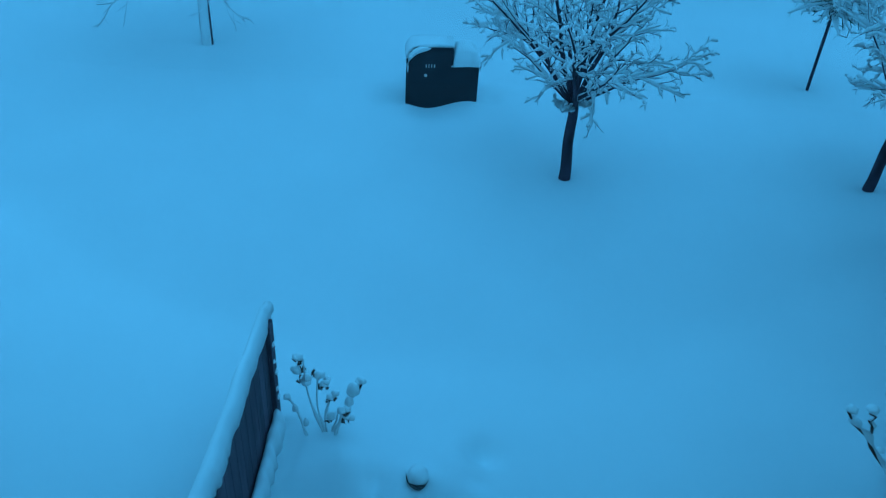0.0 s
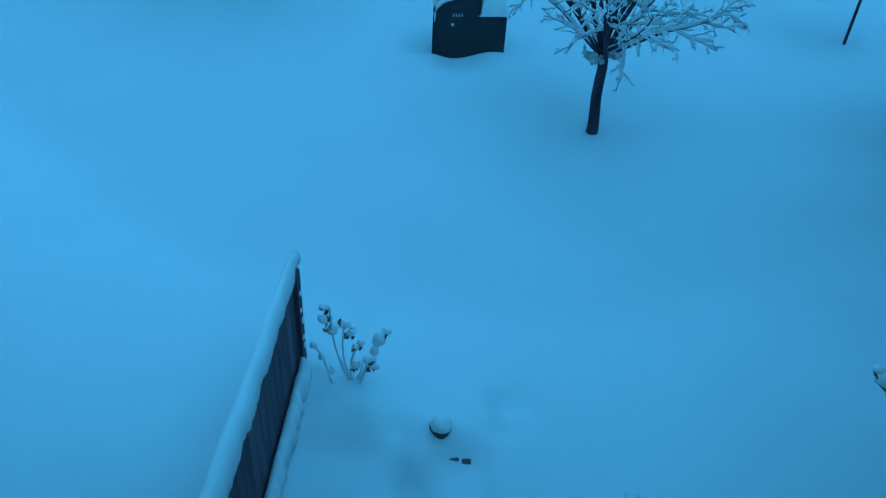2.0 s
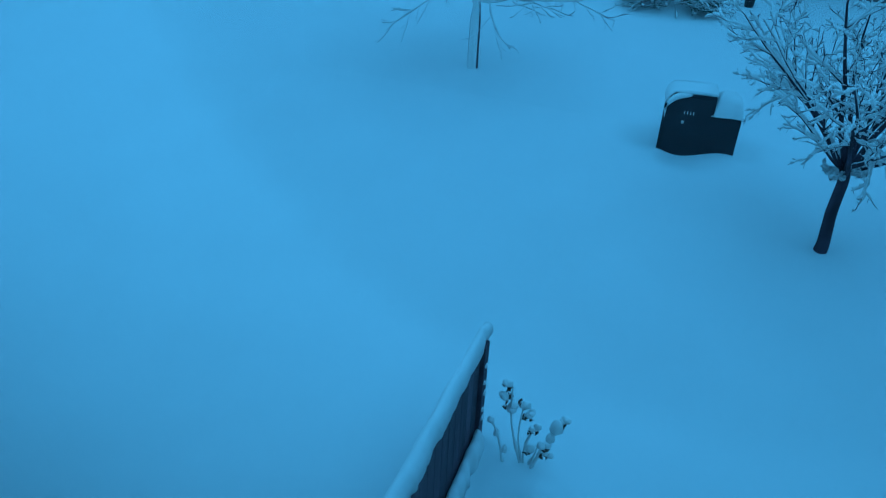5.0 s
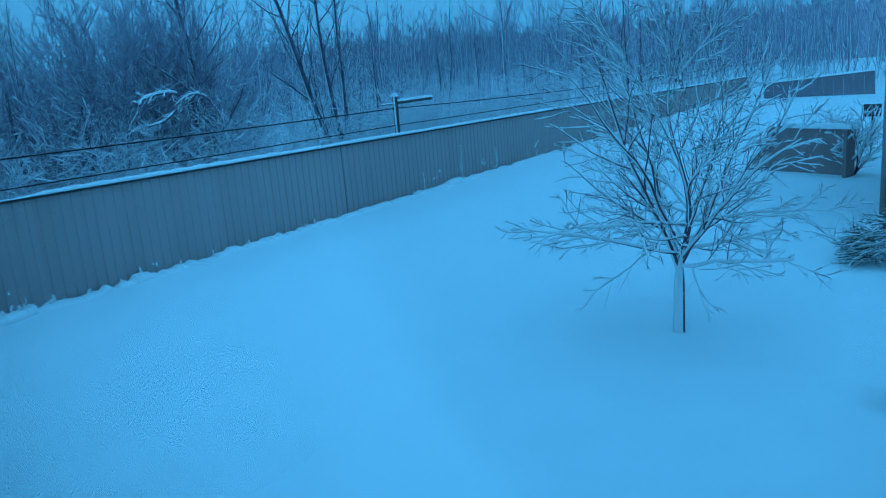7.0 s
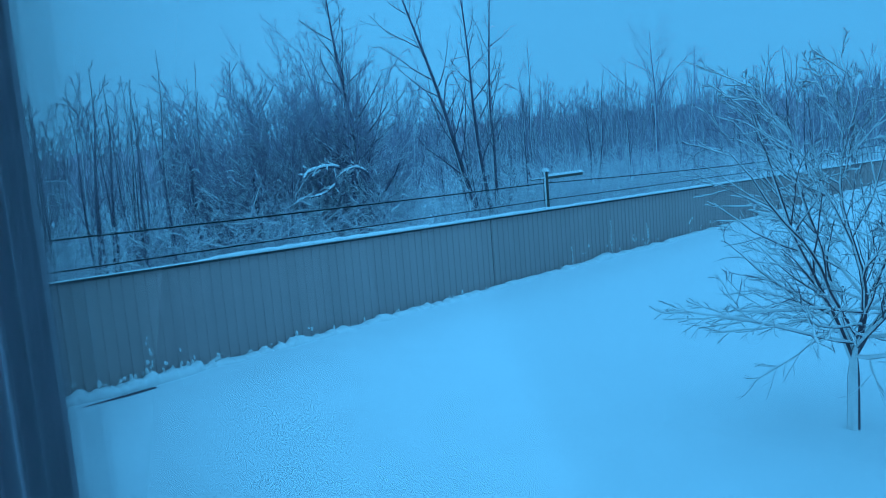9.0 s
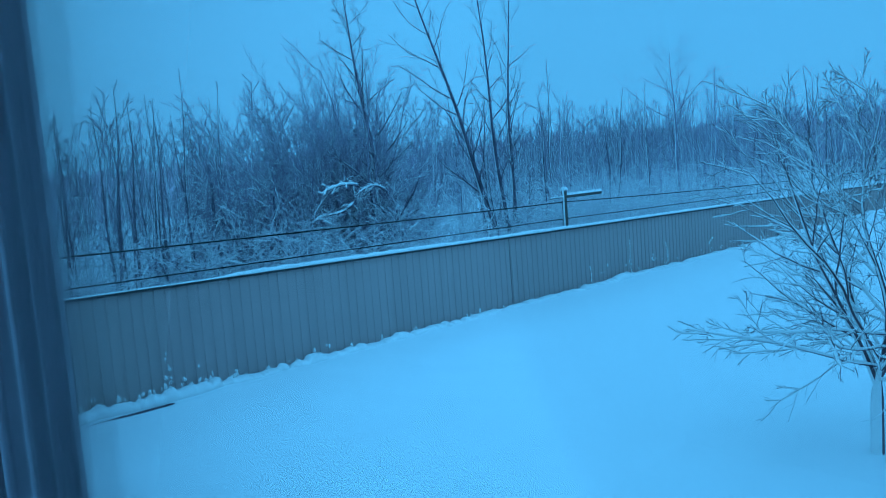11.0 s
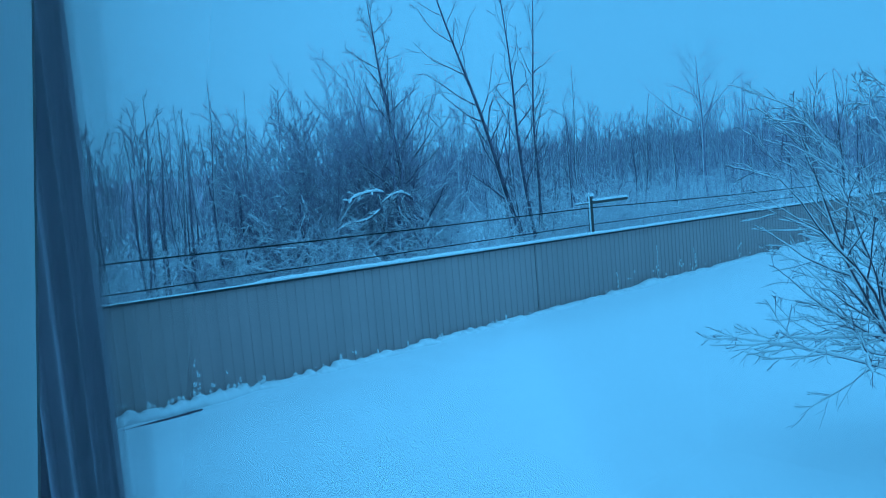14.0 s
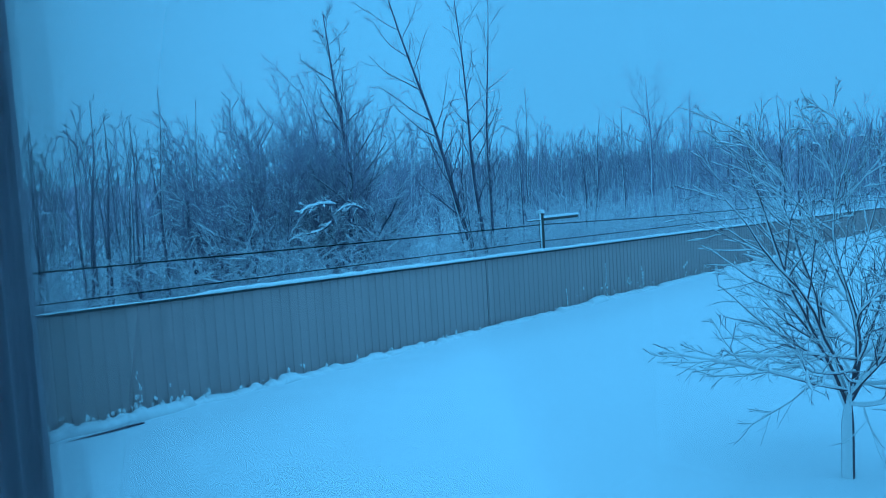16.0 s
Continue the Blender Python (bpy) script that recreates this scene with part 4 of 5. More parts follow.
# snowy undergrowth behind the wall
def thicket(name, label, seed, count, area, height, snow, bark, twigs=5):
    rng = np.random.default_rng(seed)
    x0, x1, y0, y1 = area
    n = 6
    P = np.zeros((count, n, 3))
    P[:, 0, 0], P[:, 0, 1] = rng.uniform(x0, x1, count), rng.uniform(y0, y1, count)
    d = np.stack([rng.normal(0, 0.35, count), rng.normal(0, 0.35, count), np.ones(count)], 1)
    hh = rng.uniform(0.5, 1.0, count)[:, None] * height
    for s in range(1, n):
        d = d + rng.normal(0, 0.09, d.shape) - np.array([0, 0, 0.02])
        d /= np.linalg.norm(d, axis=1, keepdims=True)
        P[:, s] = P[:, s - 1] + d * hh / (n - 1)
    R = np.linspace(0.022, 0.008, n)[None] * np.ones((count, 1))
    b = grow(rng, P, R, twigs, (0.2, 1.0), (30, 75), 0.42, 4, 0.07, 0.0, 0.6)
    c = grow(rng, *b, 3, (0.2, 1.0), (30, 75), 0.5, 2, 0.07, 0.0, 0.7)
    b, c = (b[0], b[1].clip(0.008)), (c[0], c[1].clip(0.006))
    thing_ = thing(name, (0, 0, 0), label, "undergrowth", kind="stuff")
    V, F = merge([tubes([(P, R)], 3), tubes([b], 3), tubes([c], 3)])
    part_mesh("twigs", quick_mesh("twigs", V, F), bark, thing_)
    V, F = merge([tubes([laden(rng, P, R, snow, 0.6, 1, 0.1)], 4), tubes([laden(rng, *b, snow * 0.8, 0.7, 0.9, 0.15)], 3), tubes([laden(rng, *c, snow * 0.6, 0.7, 0.7, 0.2)], 3)])
    part_mesh("snow", quick_mesh("snow", V, F), SNOW_CLUMP, thing_, "snow caught in the twigs")
    return thing_


thicket("undergrowth", "dense snow-covered brush between the trees", 91, 720, (-32, -21.6, -4, 48), 4.4, 0.023, FROSTED)
thicket("undergrowth", "snow-plastered low brush close behind the wall", 93, 380, (-24.2, -20.6, 1, 50), 4.2, 0.024, FROSTED)
thicket("undergrowth", "dense snow-covered brush deeper in the wood", 92, 240, (-50, -30, 10, 90), 5.5, 0.030, FROSTED)

# ---- the metal box in the yard ----
cabinet = thing("utility_cabinet", (-0.12, 11.03, 0), "dark green metal utility cabinet half buried in snow", "cabinet", turn=7)
bm = bmesh.new()
prof = [(-0.53, -0.15), (0.53, -0.15), (0.53, 0.53), (0.50, 0.57), (0.14, 0.57), (0.14, 0.83), (-0.44, 0.83), (-0.53, 0.70)]
a = [bm.verts.new((x, 0.0, z)) for x, z in prof]
b = [bm.verts.new((x * 0.98, 0.42, z)) for x, z in prof]
for k in range(len(prof)):
    bm.faces.new((a[k], b[k], b[(k + 1) % len(prof)], a[(k + 1) % len(prof)]))
bm.faces.new(a)
bm.faces.new(b[::-1])
bmesh.ops.recalc_face_normals(bm, faces=bm.faces)
bmesh.ops.bevel(bm, geom=list(bm.edges), offset=0.012, segments=2, affect="EDGES")
part("body", bm, BOX_PAINT, cabinet)
boxed("door", (-0.50, -0.016, 0.0), (0.10, -0.001, 0.79), BOX_PAINT, cabinet, "", 0.006)
boxed("side_flange", (-0.555, 0.0, -0.1), (-0.532, 0.05, 0.66), BOX_PAINT, cabinet, "", 0.006)
for k in range(4):
    boxed("marking_bar", (-0.27 + k * 0.042, -0.020, 0.540), (-0.256 + k * 0.042, -0.017, 0.59), MARK, cabinet, "small pale marking", 0.001)
boxed("latch", (-0.285, -0.035, 0.40), (-0.245, -0.017, 0.445), MARK, cabinet, "pale round latch", 0.012)
snow_slab("top_snow", (0.11, -0.02, 0.565), (0.56, 0.46, 0.85), cabinet, 2, 0.05, "thick snow on the low side")


def swept(name, outline, y0, y1, n, parent, label):
    """Snow with one cross-section along y, a little uneven."""
    V, F, m = [], [], len(outline)
    for q in range(n + 1):
        f = q / n
        for x, z in outline:
            V.append((x + 0.012 * nz(x * 6, f * 5, z * 6), y0 + (y1 - y0) * f + 0.02 * nz(x * 9, z * 9, 3.0), z + 0.010 * nz(x * 5, f * 6, 9.0)))
    for q in range(n):
        for k in range(m):
            F.append((q * m + k, q * m + (k + 1) % m, (q + 1) * m + (k + 1) % m, (q + 1) * m + k))
    F.append(tuple(range(m))[::-1])
    F.append(tuple(n * m + k for k in range(m)))
    me = bpy.data.meshes.new(name)
    me.from_pydata(V, [], F)
    return part_mesh(name, me, SNOW_CLUMP, parent, label, True)


swept("top_snow", [(-0.53, 0.60), (-0.555, 0.62), (-0.56, 0.70), (-0.52, 0.79), (-0.45, 0.85), (-0.3, 0.868), (-0.1, 0.866), (0.15, 0.862), (0.15, 0.826), (-0.44, 0.826), (-0.525, 0.70)], 0.03, 0.46, 6, cabinet, "snow over the top and sloping side")
P = np.array([[(-0.53, -0.015, 0.46), (-0.535, -0.015, 0.58), (-0.50, -0.012, 0.70), (-0.44, -0.005, 0.765), (-0.36, 0.0, 0.80), (-0.27, 0.0, 0.812), (-0.2, 0.01, 0.82)]], dtype=float)
V, F = tubes([(P, np.array([[0.005, 0.022, 0.038, 0.045, 0.042, 0.032, 0.01]]))], 10)
part_mesh("corner_snow", quick_mesh("corner_snow", V, F), SNOW_CLUMP, cabinet, "arc of snow on the corner")

# ---- the board fence beside the bed ----
def fx(v):
    return -1.185 - 0.0175 * v


fence = thing("board_fence", (-1.185, 0, 0), "weathered dark board privacy fence under thick snow", "fence", turn=1.0)
rf = random.Random(4)
y = 0.34
while y < 4.42:
    boxed("board", (-0.012 + rf.uniform(-0.003, 0.003), y, -0.3), (0.012, y + 0.135, 1.0), BOARD, fence, "", 0.004)
    y += 0.141
boxed("post", (-0.05, 4.42, -0.3), (0.05, 4.53, 1.03), BOARD, fence, "dark end post", 0.006)
for q, (dx, dy, z, s) in enumerate(((0.05, 4.47, 0.82, 0.022), (0.052, 4.45, 0.66, 0.018), (0.05, 4.49, 0.52, 0.026), (0.052, 4.46, 0.36, 0.02), (0.05, 4.48, 0.25, 0.024))):
    snow_ball("stuck_snow", (dx, dy, z), (s * 0.7, s * 1.2, s * 1.2), fence, 80 + q, "clot of snow on the post")
boxed("rail", (-0.06, 0.34, 0.88), (-0.015, 4.42, 0.96), BOARD, fence, "", 0.004)
boxed("rail", (-0.06, 0.34, 0.25), (-0.015, 4.42, 0.33), BOARD, fence, "", 0.004)
boxed("kick_board", (0.015, 0.34, -0.2), (0.075, 4.30, 0.12), BOARD, fence, "low board along the foot", 0.004)
ridge("fence_cap_snow", list(np.arange(0.34, 4.69, 0.03)), lambda v: (fx(v) - 0.06 - 0.10 * (1 - v / 4.6) - 0.015 * nz(v * 3), fx(v) + 0.03 + 0.02 * nz(v * 4, 2.0) + 0.022 * nz(v * 17.0, 4.0) + 0.012 * nz(v * 33.0, 6.0)), lambda v: 0.985, lambda v: 0.16 + 0.03 * nz(v * 2, 6.0) - (0.06 if v > 4.55 else 0), "thick snow heaped along the fence top")
ridge("fence_foot_snow", list(np.arange(0.34, 4.4, 0.025)), lambda v: (fx(v) + 0.014, fx(v) + 0.120 + 0.022 * nz(v * 3, 8.0) + 0.035 * nz(v * 11.0, 2.0) + 0.02 * nz(v * 29.0, 5.0)), lambda v: 0.02 + 0.03 * nz(v * 9, 3.0), lambda v: 0.18 + 0.03 * nz(v * 3, 1.0), "snow lying on the low board by the fence")

# ---- plants and small things in the bed ----
def dry_plant(at, seed, stems, label, lumps=()):
    rng = random.Random(seed)
    plant = thing("dry_flower", at, label, "plant", "dry flowers in the bed")
    for dx, dy, h, heads in stems:
        pts = [(dx * f + 0.02 * math.sin(f * 6 + seed), dy * f, h * f - 0.1 * (1 - f)) for f in np.linspace(0, 1, 9)]
        P = np.array([pts])
        V, F = tubes([(P, np.linspace(0.008, 0.005, 9)[None])], 6)
        part_mesh("stem", quick_mesh("stem", V, F), STEM, plant)
        Q, r = laden(np.random.default_rng(seed), P, np.linspace(0.008, 0.005, 9)[None], 0.025, 0.9)
        Q[:, :, 2] += 0.004
        Q[:, :, 1] -= 0.005
        V, F = tubes([(Q, r + 0.005)], 7)
        part_mesh("stem_snow", quick_mesh("stem_snow", V, F), SNOW_CLUMP, plant, "snow on the stem")
        for k in range(heads):
            f = 1 - 0.13 * k
            x, y, z = dx * f + rng.uniform(-0.05, 0.05), dy * f + rng.uniform(-0.03, 0.03), h * f
            bm = bmesh.new()
            for j in range(11):
                m = Matrix.Translation((x + rng.uniform(-0.035, 0.035), y + rng.uniform(-0.03, 0.03), z + rng.uniform(-0.045, 0.015)))
                bmesh.ops.create_cone(bm, cap_ends=True, segments=5, radius1=0.011, radius2=0.003, depth=0.036, matrix=m @ Euler((rng.uniform(0, 3), rng.uniform(0, 3), 0)).to_matrix().to_4x4())
            part("seed_head", bm, STEM, plant, "dark dry seed head")
            for j in range(3):
                q = rng.uniform(0.020, 0.036)
                snow_ball("head_snow", (x + rng.uniform(-0.035, 0.035), y + rng.uniform(-0.02, 0.02), z + rng.uniform(-0.01, 0.03)), (q * 1.1, q, q * rng.uniform(0.8, 1.5)), plant, seed + k * 3 + j, "clump of snow on the head")
    for lump in lumps:
        snow_ball("snow_lump", lump[:3], lump[3:], plant, seed + 50, "long lump of snow")
    return plant


dry_plant((-0.80, 4.26, 0), 1, [(-0.14, -0.05, 0.93, 3), (-0.05, 0.0, 0.72, 2), (0.04, 0.0, 0.5, 1)], "tall dry flower stems with snow-capped seed heads")
dry_plant((-0.74, 4.25, 0), 2, [(0.17, 0.0, 0.66, 1), (0.10, -0.06, 0.45, 2), (0.02, 0.03, 0.3, 1)], "dry flower stems bent under snow-capped heads", ((0.17, 0.0, 0.60, 0.05, 0.045, 0.09), (0.14, -0.02, 0.50, 0.035, 0.035, 0.06)))
dry_plant((-0.86, 4.24, 0), 3, [(-0.20, -0.06, 0.56, 0)], "single leaning stem wrapped in snow", ((-0.20, -0.06, 0.57, 0.03, 0.03, 0.03), (-0.15, -0.045, 0.43, 0.025, 0.025, 0.05), (-0.08, -0.02, 0.25, 0.022, 0.022, 0.06)))

pot = thing("flower_pot", (-0.04, 3.83, 0.055), "small dark pot heaped with snow", "pot")
pot.scale = (0.8, 0.8, 0.8)
bm = bmesh.new()
bmesh.ops.create_cone(bm, cap_ends=True, segments=28, radius1=0.075, radius2=0.10, depth=0.16, matrix=Matrix.Translation((0, 0, 0.06)))
part("bowl", bm, POT, pot, "", True)
bm = bmesh.new()
bmesh.ops.create_cone(bm, cap_ends=True, segments=28, radius1=0.108, radius2=0.108, depth=0.02, matrix=Matrix.Translation((0, 0, 0.14)))
part("rim", bm, POT, pot)
snow_ball("snow_cap", (0, 0.01, 0.15), (0.105, 0.105, 0.12), pot, 4, "rounded heap of snow")
stub = thing("plant_stub", (-0.63, 3.97, 0), "cut plant stub buried under a snow mound", "plant")
snow_ball("mound", (0, 0, 0.03), (0.11, 0.09, 0.09), stub, 7)
bm = bmesh.new()
bmesh.ops.create_cone(bm, cap_ends=True, segments=8, radius1=0.012, radius2=0.01, depth=0.16, matrix=Matrix.Translation((-0.09, -0.04, 0.04)))
part("stalk", bm, STEM, stub)
for xs, ys, wide in ((-0.065, 3.705, 0.042), (0.05, 3.685, 0.068), (0.175, 3.68, 0.035)):
    st = boxed("edging_stone", (-wide, -0.016, -0.1), (wide, 0.016, -0.012), STONE, None, "", 0.012)
    st.matrix_basis = pose(xs, ys, 0.0, 0, 0, -18 if xs < 0 else 3)
    tagged(st, "dark edging stone peeping out of the snow", "stone", "edging stones")
bush = thing("bare_shrub", (3.6, 3.94, 0), "dark bent shrub twigs under clinging lumps of snow", "shrub")
for path, r in ((((0.0, -0.1), (-0.06, 0.22), (-0.19, 0.43), (-0.32, 0.60), (-0.40, 0.69), (-0.45, 0.79), (-0.57, 0.89)), 0.013), (((-0.40, 0.69), (-0.42, 0.77), (-0.45, 0.83), (-0.46, 0.90)), 0.012),
                (((-0.57, 0.89), (-0.62, 0.94), (-0.64, 0.97), (-0.67, 1.03)), 0.010), (((-0.46, 0.90), (-0.50, 0.96), (-0.48, 1.0), (-0.52, 1.03)), 0.010), (((0.0, 0.0), (0.05, 0.3), (0.02, 0.55), (-0.08, 0.8)), 0.012)):
    P = np.array([[(x + 0.006 * (-1) ** q, 0.02 * math.sin(5 * z), z) for q, (x, z) in enumerate(path)]])
    R = np.full((1, len(path)), r) * (1 + 0.3 * np.sin(np.arange(len(path)) * 2.1))[None]
    V, F = tubes([(P, R)], 7)
    part_mesh("twig", quick_mesh("twig", V, F), STEM, bush)
    V, F = tubes([laden(np.random.default_rng(7), P, R, 0.03, 0.8, 1, 0.1)], 8)
    part_mesh("twig_snow", quick_mesh("twig_snow", V, F), SNOW_CLUMP, bush, "snow along the twig", True)
for q, (x, z, s) in enumerate(((-0.64, 1.03, 0.04), (-0.5, 1.04, 0.045), (-0.56, 0.90, 0.035), (-0.30, 0.64, 0.03), (-0.08, 0.82, 0.05))):
    snow_ball("snow_lump", (x, 0.01, z), (s, s, s * 0.9), bush, 70 + q, "lump of snow")
lamp = thing("path_light", (1.34, 3.38, 0), "small dark stake light capped with snow", "path light")
boxed("stake", (-0.015, -0.015, -0.1), (0.015, 0.015, 0.10), POT, lamp, "", 0.003)
boxed("foot", (-0.02, -0.05, 0.02), (0.09, 0.0, 0.04), POT, lamp, "", 0.003)
snow_ball("snow_cap", (0.03, 0.0, 0.10), (0.065, 0.06, 0.07), lamp, 9, "snow cap")


def shrub(name, at, seed, h, spread, label, snow=0.03, count=7, bark=None, k2=5):
    rng = np.random.default_rng(seed)
    ob = thing(name, at, label, "shrub")
    n = 7
    P = np.zeros((count, n, 3))
    az = np.arange(count) * 2.399 + rng.random() * 6
    d = np.stack([np.cos(az) * spread, np.sin(az) * spread, np.ones(count)], 1)
    d /= np.linalg.norm(d, axis=1, keepdims=True)
    P[:, 0, 2] = -0.1
    hh = h * rng.uniform(0.7, 1.15, count)[:, None]
    for s in range(1, n):
        d = d + rng.normal(0, 0.14, d.shape)
        d /= np.linalg.norm(d, axis=1, keepdims=True)
        P[:, s] = P[:, s - 1] + d * hh / (n - 1)
    R = np.linspace(0.018, 0.008, n)[None] * np.ones((count, 1))
    b = grow(rng, P, R, k2, (0.25, 1.0), (25, 60), 0.42, 5, 0.12, 0.0, 0.6)
    V, F = merge([tubes([(P, R)], 6), tubes([b], 5)])
    part_mesh("twigs", quick_mesh("twigs", V, F), bark or BARK_DARK, ob)
    V, F = merge([tubes([laden(rng, P, R, snow, 0.8, 1, 0.2)], 7), tubes([laden(rng, *b, snow * 0.8, 0.8, 1, 0.3)], 6)])
    part_mesh("snow", quick_mesh("snow", V, F), SNOW_CLUMP, ob, "snow in lumps on the twigs")
    return ob


shrub("bare_shrub", (4.0, 4.4, 0), 5, 0.75, 0.9, "low bare shrub with lumps of snow on dark twigs", 0.022, 7)
shrub("bare_shrub", (3.95, 3.75, 0), 15, 0.45, 1.0, "low bare shrub nearly buried in snow", 0.045, 5)


# ---- conifer on a thin stem ----
def sprays(ob, rng, anchors, length, snow, droop=-0.06, per=10):
    """Short needled twigs hanging from points, with snow lying on them."""
    A, D = anchors
    P = np.zeros((len(A), 4, 3))
    P[:, 0] = A
    d = D.copy()
    L = length * rng.uniform(0.6, 1.2, (len(A), 1))
    for s in range(1, 4):
        d = d + np.array([0, 0, droop]) + rng.normal(0, 0.08, d.shape)
        d /= np.linalg.norm(d, axis=1, keepdims=True)
        P[:, s] = P[:, s - 1] + d * L / 3
    R = np.linspace(0.012, 0.004, 4)[None] * np.ones((len(A), 1))
    nb = grow(rng, P, R, per, (0.05, 1.0), (35, 65), 0.32, 3, 0.08, -0.05, 0.6)
    nb = (nb[0], nb[1].clip(0.006))
    V, F = merge([tubes([(P, R)], 4), tubes([nb], 3)])
    part_mesh("needles", quick_mesh("needles", V, F), NEEDLE, ob, "dark green needled twigs")
    V, F = merge([tubes([laden(rng, P, R, snow, 0.6)], 6), tubes([laden(rng, *nb, snow * 0.5, 0.7, 0.6, 0.2)], 4)])
    part_mesh("snow", quick_mesh("snow", V, F), SNOW_CLUMP, ob, "snow weighing on the twigs")


conifer = thing("small_conifer", (5.92, 12.44, 0), "small snow-laden conifer on a thin bare stem", "tree", "yard trees")
bm = bmesh.new()
bmesh.ops.create_cone(bm, cap_ends=True, segments=10, radius1=0.026, radius2=0.022, depth=2.6, matrix=Matrix.Translation((0.0, 0.0, 1.15)))
part("stem", bm, BARK_DARK, conifer)
rc = np.random.default_rng(6)
N = 150
hz = rc.uniform(1.25, 2.7, N)
az = rc.uniform(0, 6.283, N)
sprays(conifer, rc, (np.stack([0.03 * np.cos(az), 0.03 * np.sin(az), hz], 1), np.stack([np.cos(az), np.sin(az), -0.05 + 0 * az], 1)), 0.62, 0.035)

# ---- evergreen brush before the neighbouring house ----
ever = thing("evergreen_shrub", (-1.35, 18.35, 0), "sprawling evergreen shrub weighed down with snow", "shrub")
re_ = np.random.default_rng(12)
N = 300
px, py = re_.uniform(-0.8, 0.8, N), re_.uniform(-0.4, 0.45, N)
hz = re_.uniform(0.05, 1.15, N) * np.sqrt(np.clip(1.05 - np.abs(px), 0.1, 1))
az = np.arctan2(py, px) + re_.normal(0, 0.7, N)
sprays(ever, re_, (np.stack([px, py, hz], 1), np.stack([np.cos(az), np.sin(az), 0.3 + 0 * az], 1)), 0.5, 0.013, -0.18, 9)
shrub("bare_shrub", (-2.15, 18.7, 0), 25, 1.5, 1.1, "tangled bare branches under snow by the evergreen", 0.03, 9)

# ---- the neighbouring house ----
house = thing("neighbour_house", (0, 0, 0), "two-storey taupe lap-sided house with pale corner boards", "house")
HX, HY = -2.02, 21.4
boxed("wall", (HX, HY, -0.3), (9.5, HY + 9, 5.9), SIDING, house, "", 0.0)
for k in range(38):
    z = -0.1 + k * 0.156
    if abs(z - 3.04) < 0.14:
        continue
    boxed("siding_board", (HX + 0.061, HY - 0.010, z), (9.4, HY - 0.001, z + 0.1555), SIDING, house, "", 0.002)
boxed("corner_board", (HX - 0.002, HY - 0.04, -0.2), (HX + 0.06, HY - 0.002, 5.9), SCREEN, house, "pale corner board", 0.004)
boxed("corner_board", (HX - 0.04, HY - 0.04, -0.2), (HX - 0.002, HY + 0.12, 5.9), SCREEN, house, "pale corner board", 0.004)
boxed("band", (HX + 0.06, HY - 0.035, 2.95), (9.4, HY - 0.003, 3.13), SCREEN, house, "pale band between storeys", 0.004)
bm = bmesh.new()
rv = [bm.verts.new(v) for v in ((HX - 0.4, HY - 0.4, 5.9), (9.9, HY - 0.4, 5.9), (9.9, HY + 9.4, 5.9), (HX - 0.4, HY + 9.4, 5.9), (HX - 0.4, HY + 4.5, 8.4), (9.9, HY + 4.5, 8.4))]
for f in ((0, 1, 5, 4), (2, 3, 4, 5), (0, 4, 3), (1, 2, 5), (0, 3, 2, 1)):
    bm.faces.new([rv[k] for k in f])
part("roof", bm, SNOW_CLUMP, house, "snow-covered pitched roof")
door = boxed("door", (-0.05, HY - 0.045, 0.62), (0.85, HY - 0.004, 2.36), TRIM, house, "door above the steps", 0.006)
boxed("door_trim", (-0.2, HY - 0.06, 0.6), (-0.05, HY - 0.004, 2.38), TRIM, house, "white door trim", 0.004)
boxed("door_trim", (-0.92, HY - 0.06, 0.3), (-0.80, HY - 0.004, 2.38), TRIM, house, "white upright trim", 0.004)
boxed("window", (-0.80, HY - 0.05, 0.9), (-0.30, HY - 0.006, 2.2), WALL_TRIM, house, "dark narrow window", 0.004)
stairs = thing("porch_steps", (-0.2, 20.75, 0), "dark timber porch steps with snow on each tread", "steps")
for k in range(4):
    tread = boxed("step", (0.0, k * 0.27, -0.1), (0.92, k * 0.27 + 0.3, 0.2 + 0.19 * k), STEP_WOOD, stairs, "", 0.01)
    snow_slab("tread_snow", (0.0, k * 0.27 - 0.01, 0.2 + 0.19 * k), (0.92, k * 0.27 + 0.28, 0.29 + 0.19 * k), stairs, 20 + k, 0.05, "snow on the tread")
rail = thing("stair_rail", (-1.75, 20.6, 0), "dark sloping handrail with snow on it", "railing")
boxed("post", (-0.05, 0, -0.1), (0.05, 0.1, 0.95), STEP_WOOD, rail)
boxed("post", (0.0, 0.7, -0.1), (0.1, 0.8, 1.5), STEP_WOOD, rail)
hr = boxed("handrail", (-0.06, 0.0, -0.04), (0.06, 1.0, 0.04), STEP_WOOD, rail, "", 0.01)
hr.matrix_basis = pose(0.0, -0.05, 0.92, 34, 0, 0)
hs = snow_slab("rail_snow", (-0.09, 0.0, 0.04), (0.09, 1.0, 0.13), rail, 31, 0.04, "snow on the handrail")
hs.matrix_basis = pose(0.0, -0.05, 0.92, 34, 0, 0)
for at, sd, nm in (((0.22, 19.47, 0), 41, "garden_light"), ((-0.3, 20.5, 0), 42, "garden_urn")):
    g = thing(nm, at, "small dark garden ornament capped with snow", "ornament")
    bm = bmesh.new()
    bmesh.ops.create_cone(bm, cap_ends=True, segments=12, radius1=0.09, radius2=0.13, depth=0.3, matrix=Matrix.Translation((0, 0, 0.08)))
    part("body", bm, POT, g)
    snow_ball("snow_cap", (0, 0, 0.25), (0.16, 0.15, 0.11), g, sd, "snow cap")
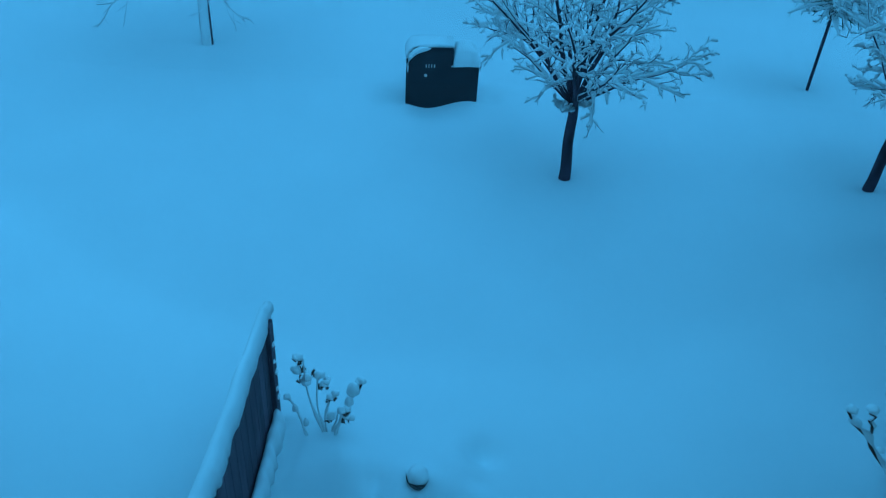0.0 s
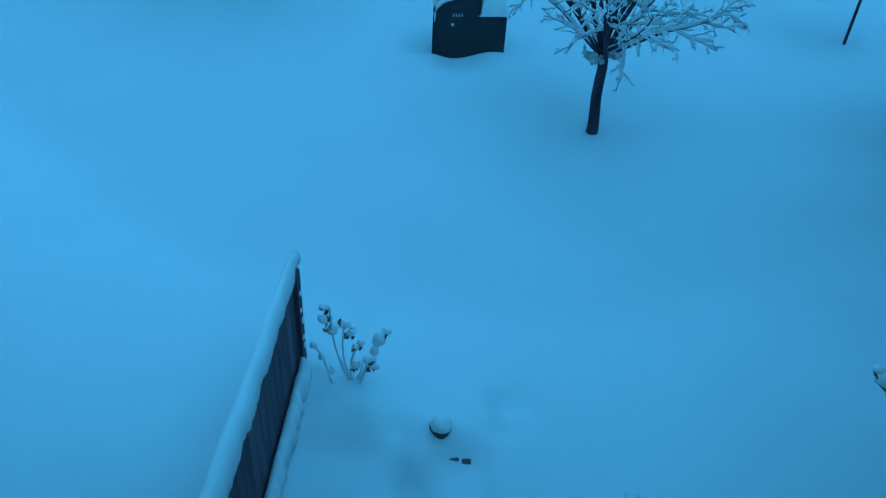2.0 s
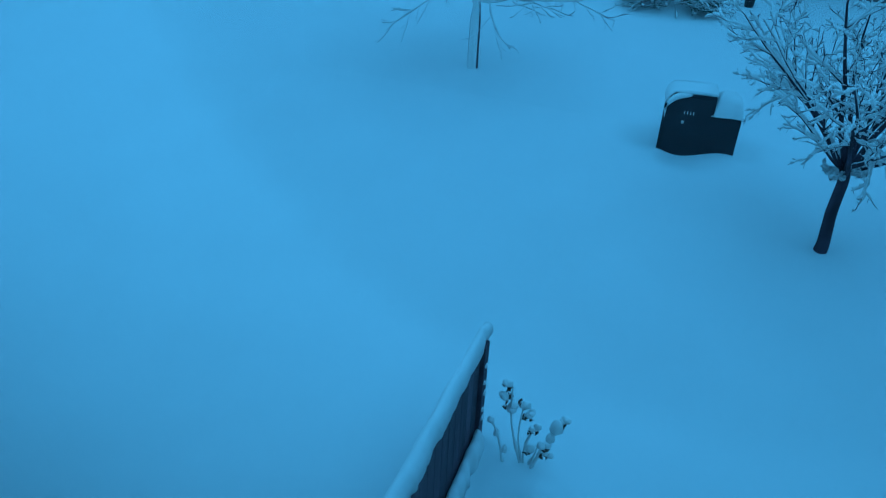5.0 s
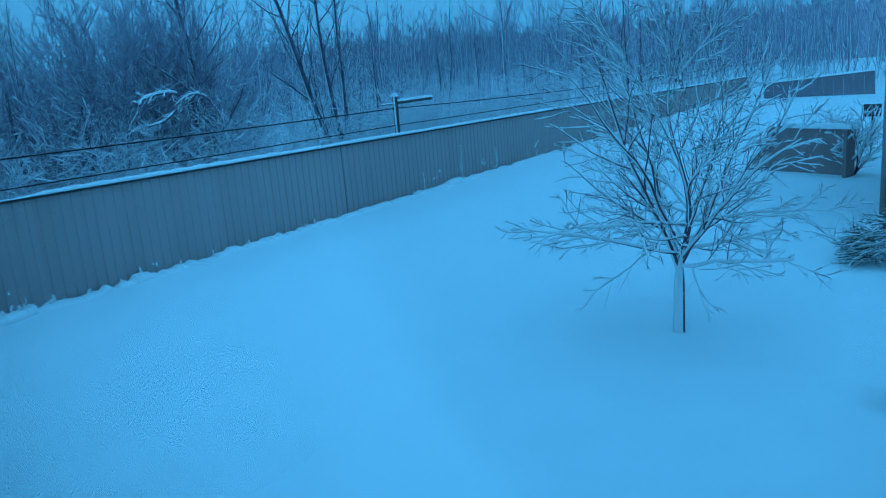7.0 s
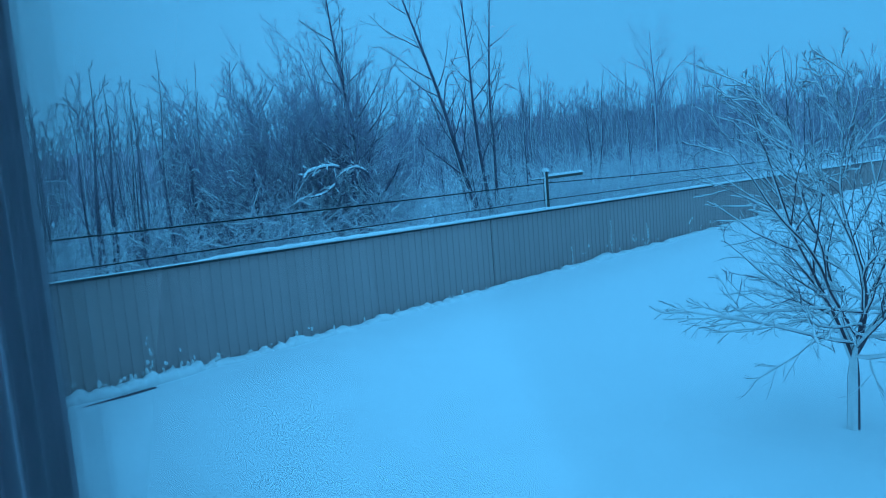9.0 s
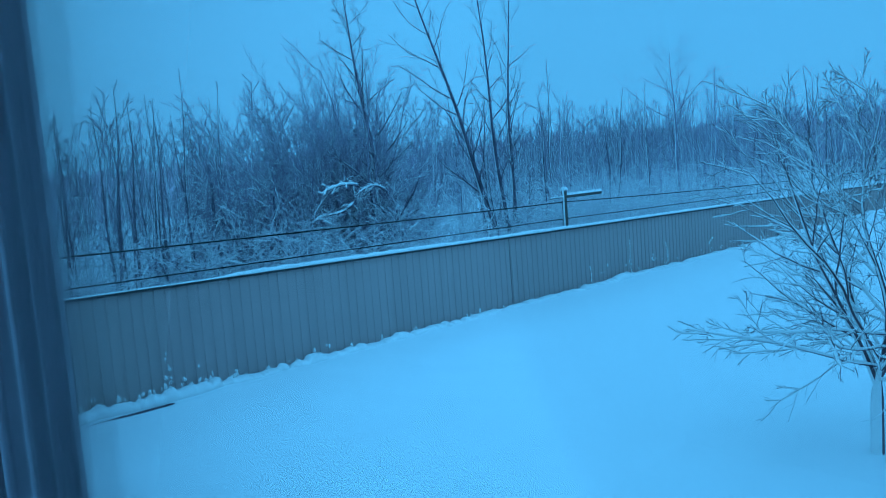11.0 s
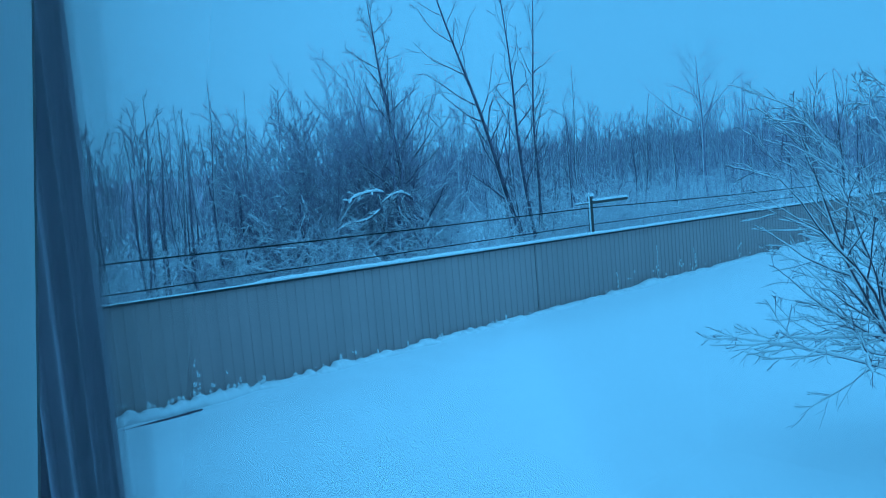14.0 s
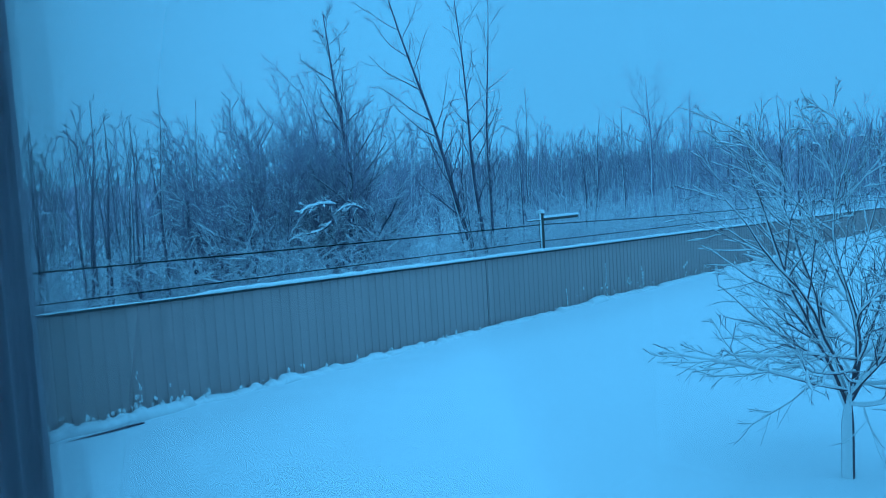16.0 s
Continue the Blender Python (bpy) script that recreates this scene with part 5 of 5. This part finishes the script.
ball = thing("lantern", (-1.3, 21.1, 0), "round globe light capped with snow on a post", "lantern")
boxed("post", (-0.03, -0.03, -0.1), (0.03, 0.03, 1.0), STEP_WOOD, ball)
snow_ball("globe_snow", (0, 0, 1.06), (0.12, 0.12, 0.13), ball, 44, "round cap of snow")

# ---- board screen, shrubs, sign and far building beyond ----
screen = thing("board_screen", (-3.8, 29.6, 0), "low taupe board screen with snow on its top", "fence", turn=160)
def sloped(v):
    return 1.60 if v < 2.95 else max(0.1, 1.60 - (v - 2.95) * 1.75)


for k in range(26):
    bm = box(bmesh.new(), (k * 0.15, -0.02, -0.2), (k * 0.15 + 0.147, 0.02, 1.6))
    for v in bm.verts:
        if v.co.z > 1:
            v.co.z = sloped(v.co.x)
    part("board", bm, SCREEN, screen)
boxed("post", (-0.12, -0.06, -0.2), (-0.003, 0.5, 1.6), SCREEN, screen, "dark end post", 0.006)
snow_slab("top_snow", (-0.2, -0.16, 1.60), (2.4, 0.16, 1.76), screen, 51, 0.07, "snow heaped on the top")
shrub("bare_shrub", (-3.7, 29.8, 0), 27, 1.8, 0.4, "snow-plastered shrub beside the board screen", 0.035, 14, None, 9)
shrub("bare_shrub", (-4.2, 33.5, 0), 28, 2.3, 0.7, "round snowy bush beyond the board screen", 0.028, 26, None, 12)
shrub("bare_shrub", (-5.6, 34.5, 0), 29, 2.0, 0.8, "round snowy bush beyond the board screen", 0.028, 26, None, 12)
sign = thing("yard_sign", (-3.9, 36.1, 0), "small dark blank sign on a thin post", "sign")
boxed("post", (-0.03, -0.03, -0.2), (0.03, 0.03, 1.75), WALL_TRIM, sign, "", 0.004)
boxed("board", (-0.32, -0.05, 1.35), (0.32, -0.03, 1.85), ROOF_FAR, sign, "", 0.006)
far = thing("far_fence", (-14.8, 66.2, 0.1), "long low brown fence far off with a snowy top", "fence", turn=7)
for k in range(11):
    boxed("board", (0.7 * k, 0, -1.0), (0.7 * k + 0.69, 0.05, 1.1), FAR_FENCE, far, "", 0.0)
snow_slab("top_snow", (-0.05, -0.12, 1.08), (7.75, 0.16, 1.22), far, 61, 0.15, "snow on the top")
boxed("rail", (0, 0.05, 0.9), (7.69, 0.1, 1.0), FAR_FENCE, far, "", 0.0)
far.matrix_basis = pose(-14.8, 66.2, 0.1, 0, -4, 7)
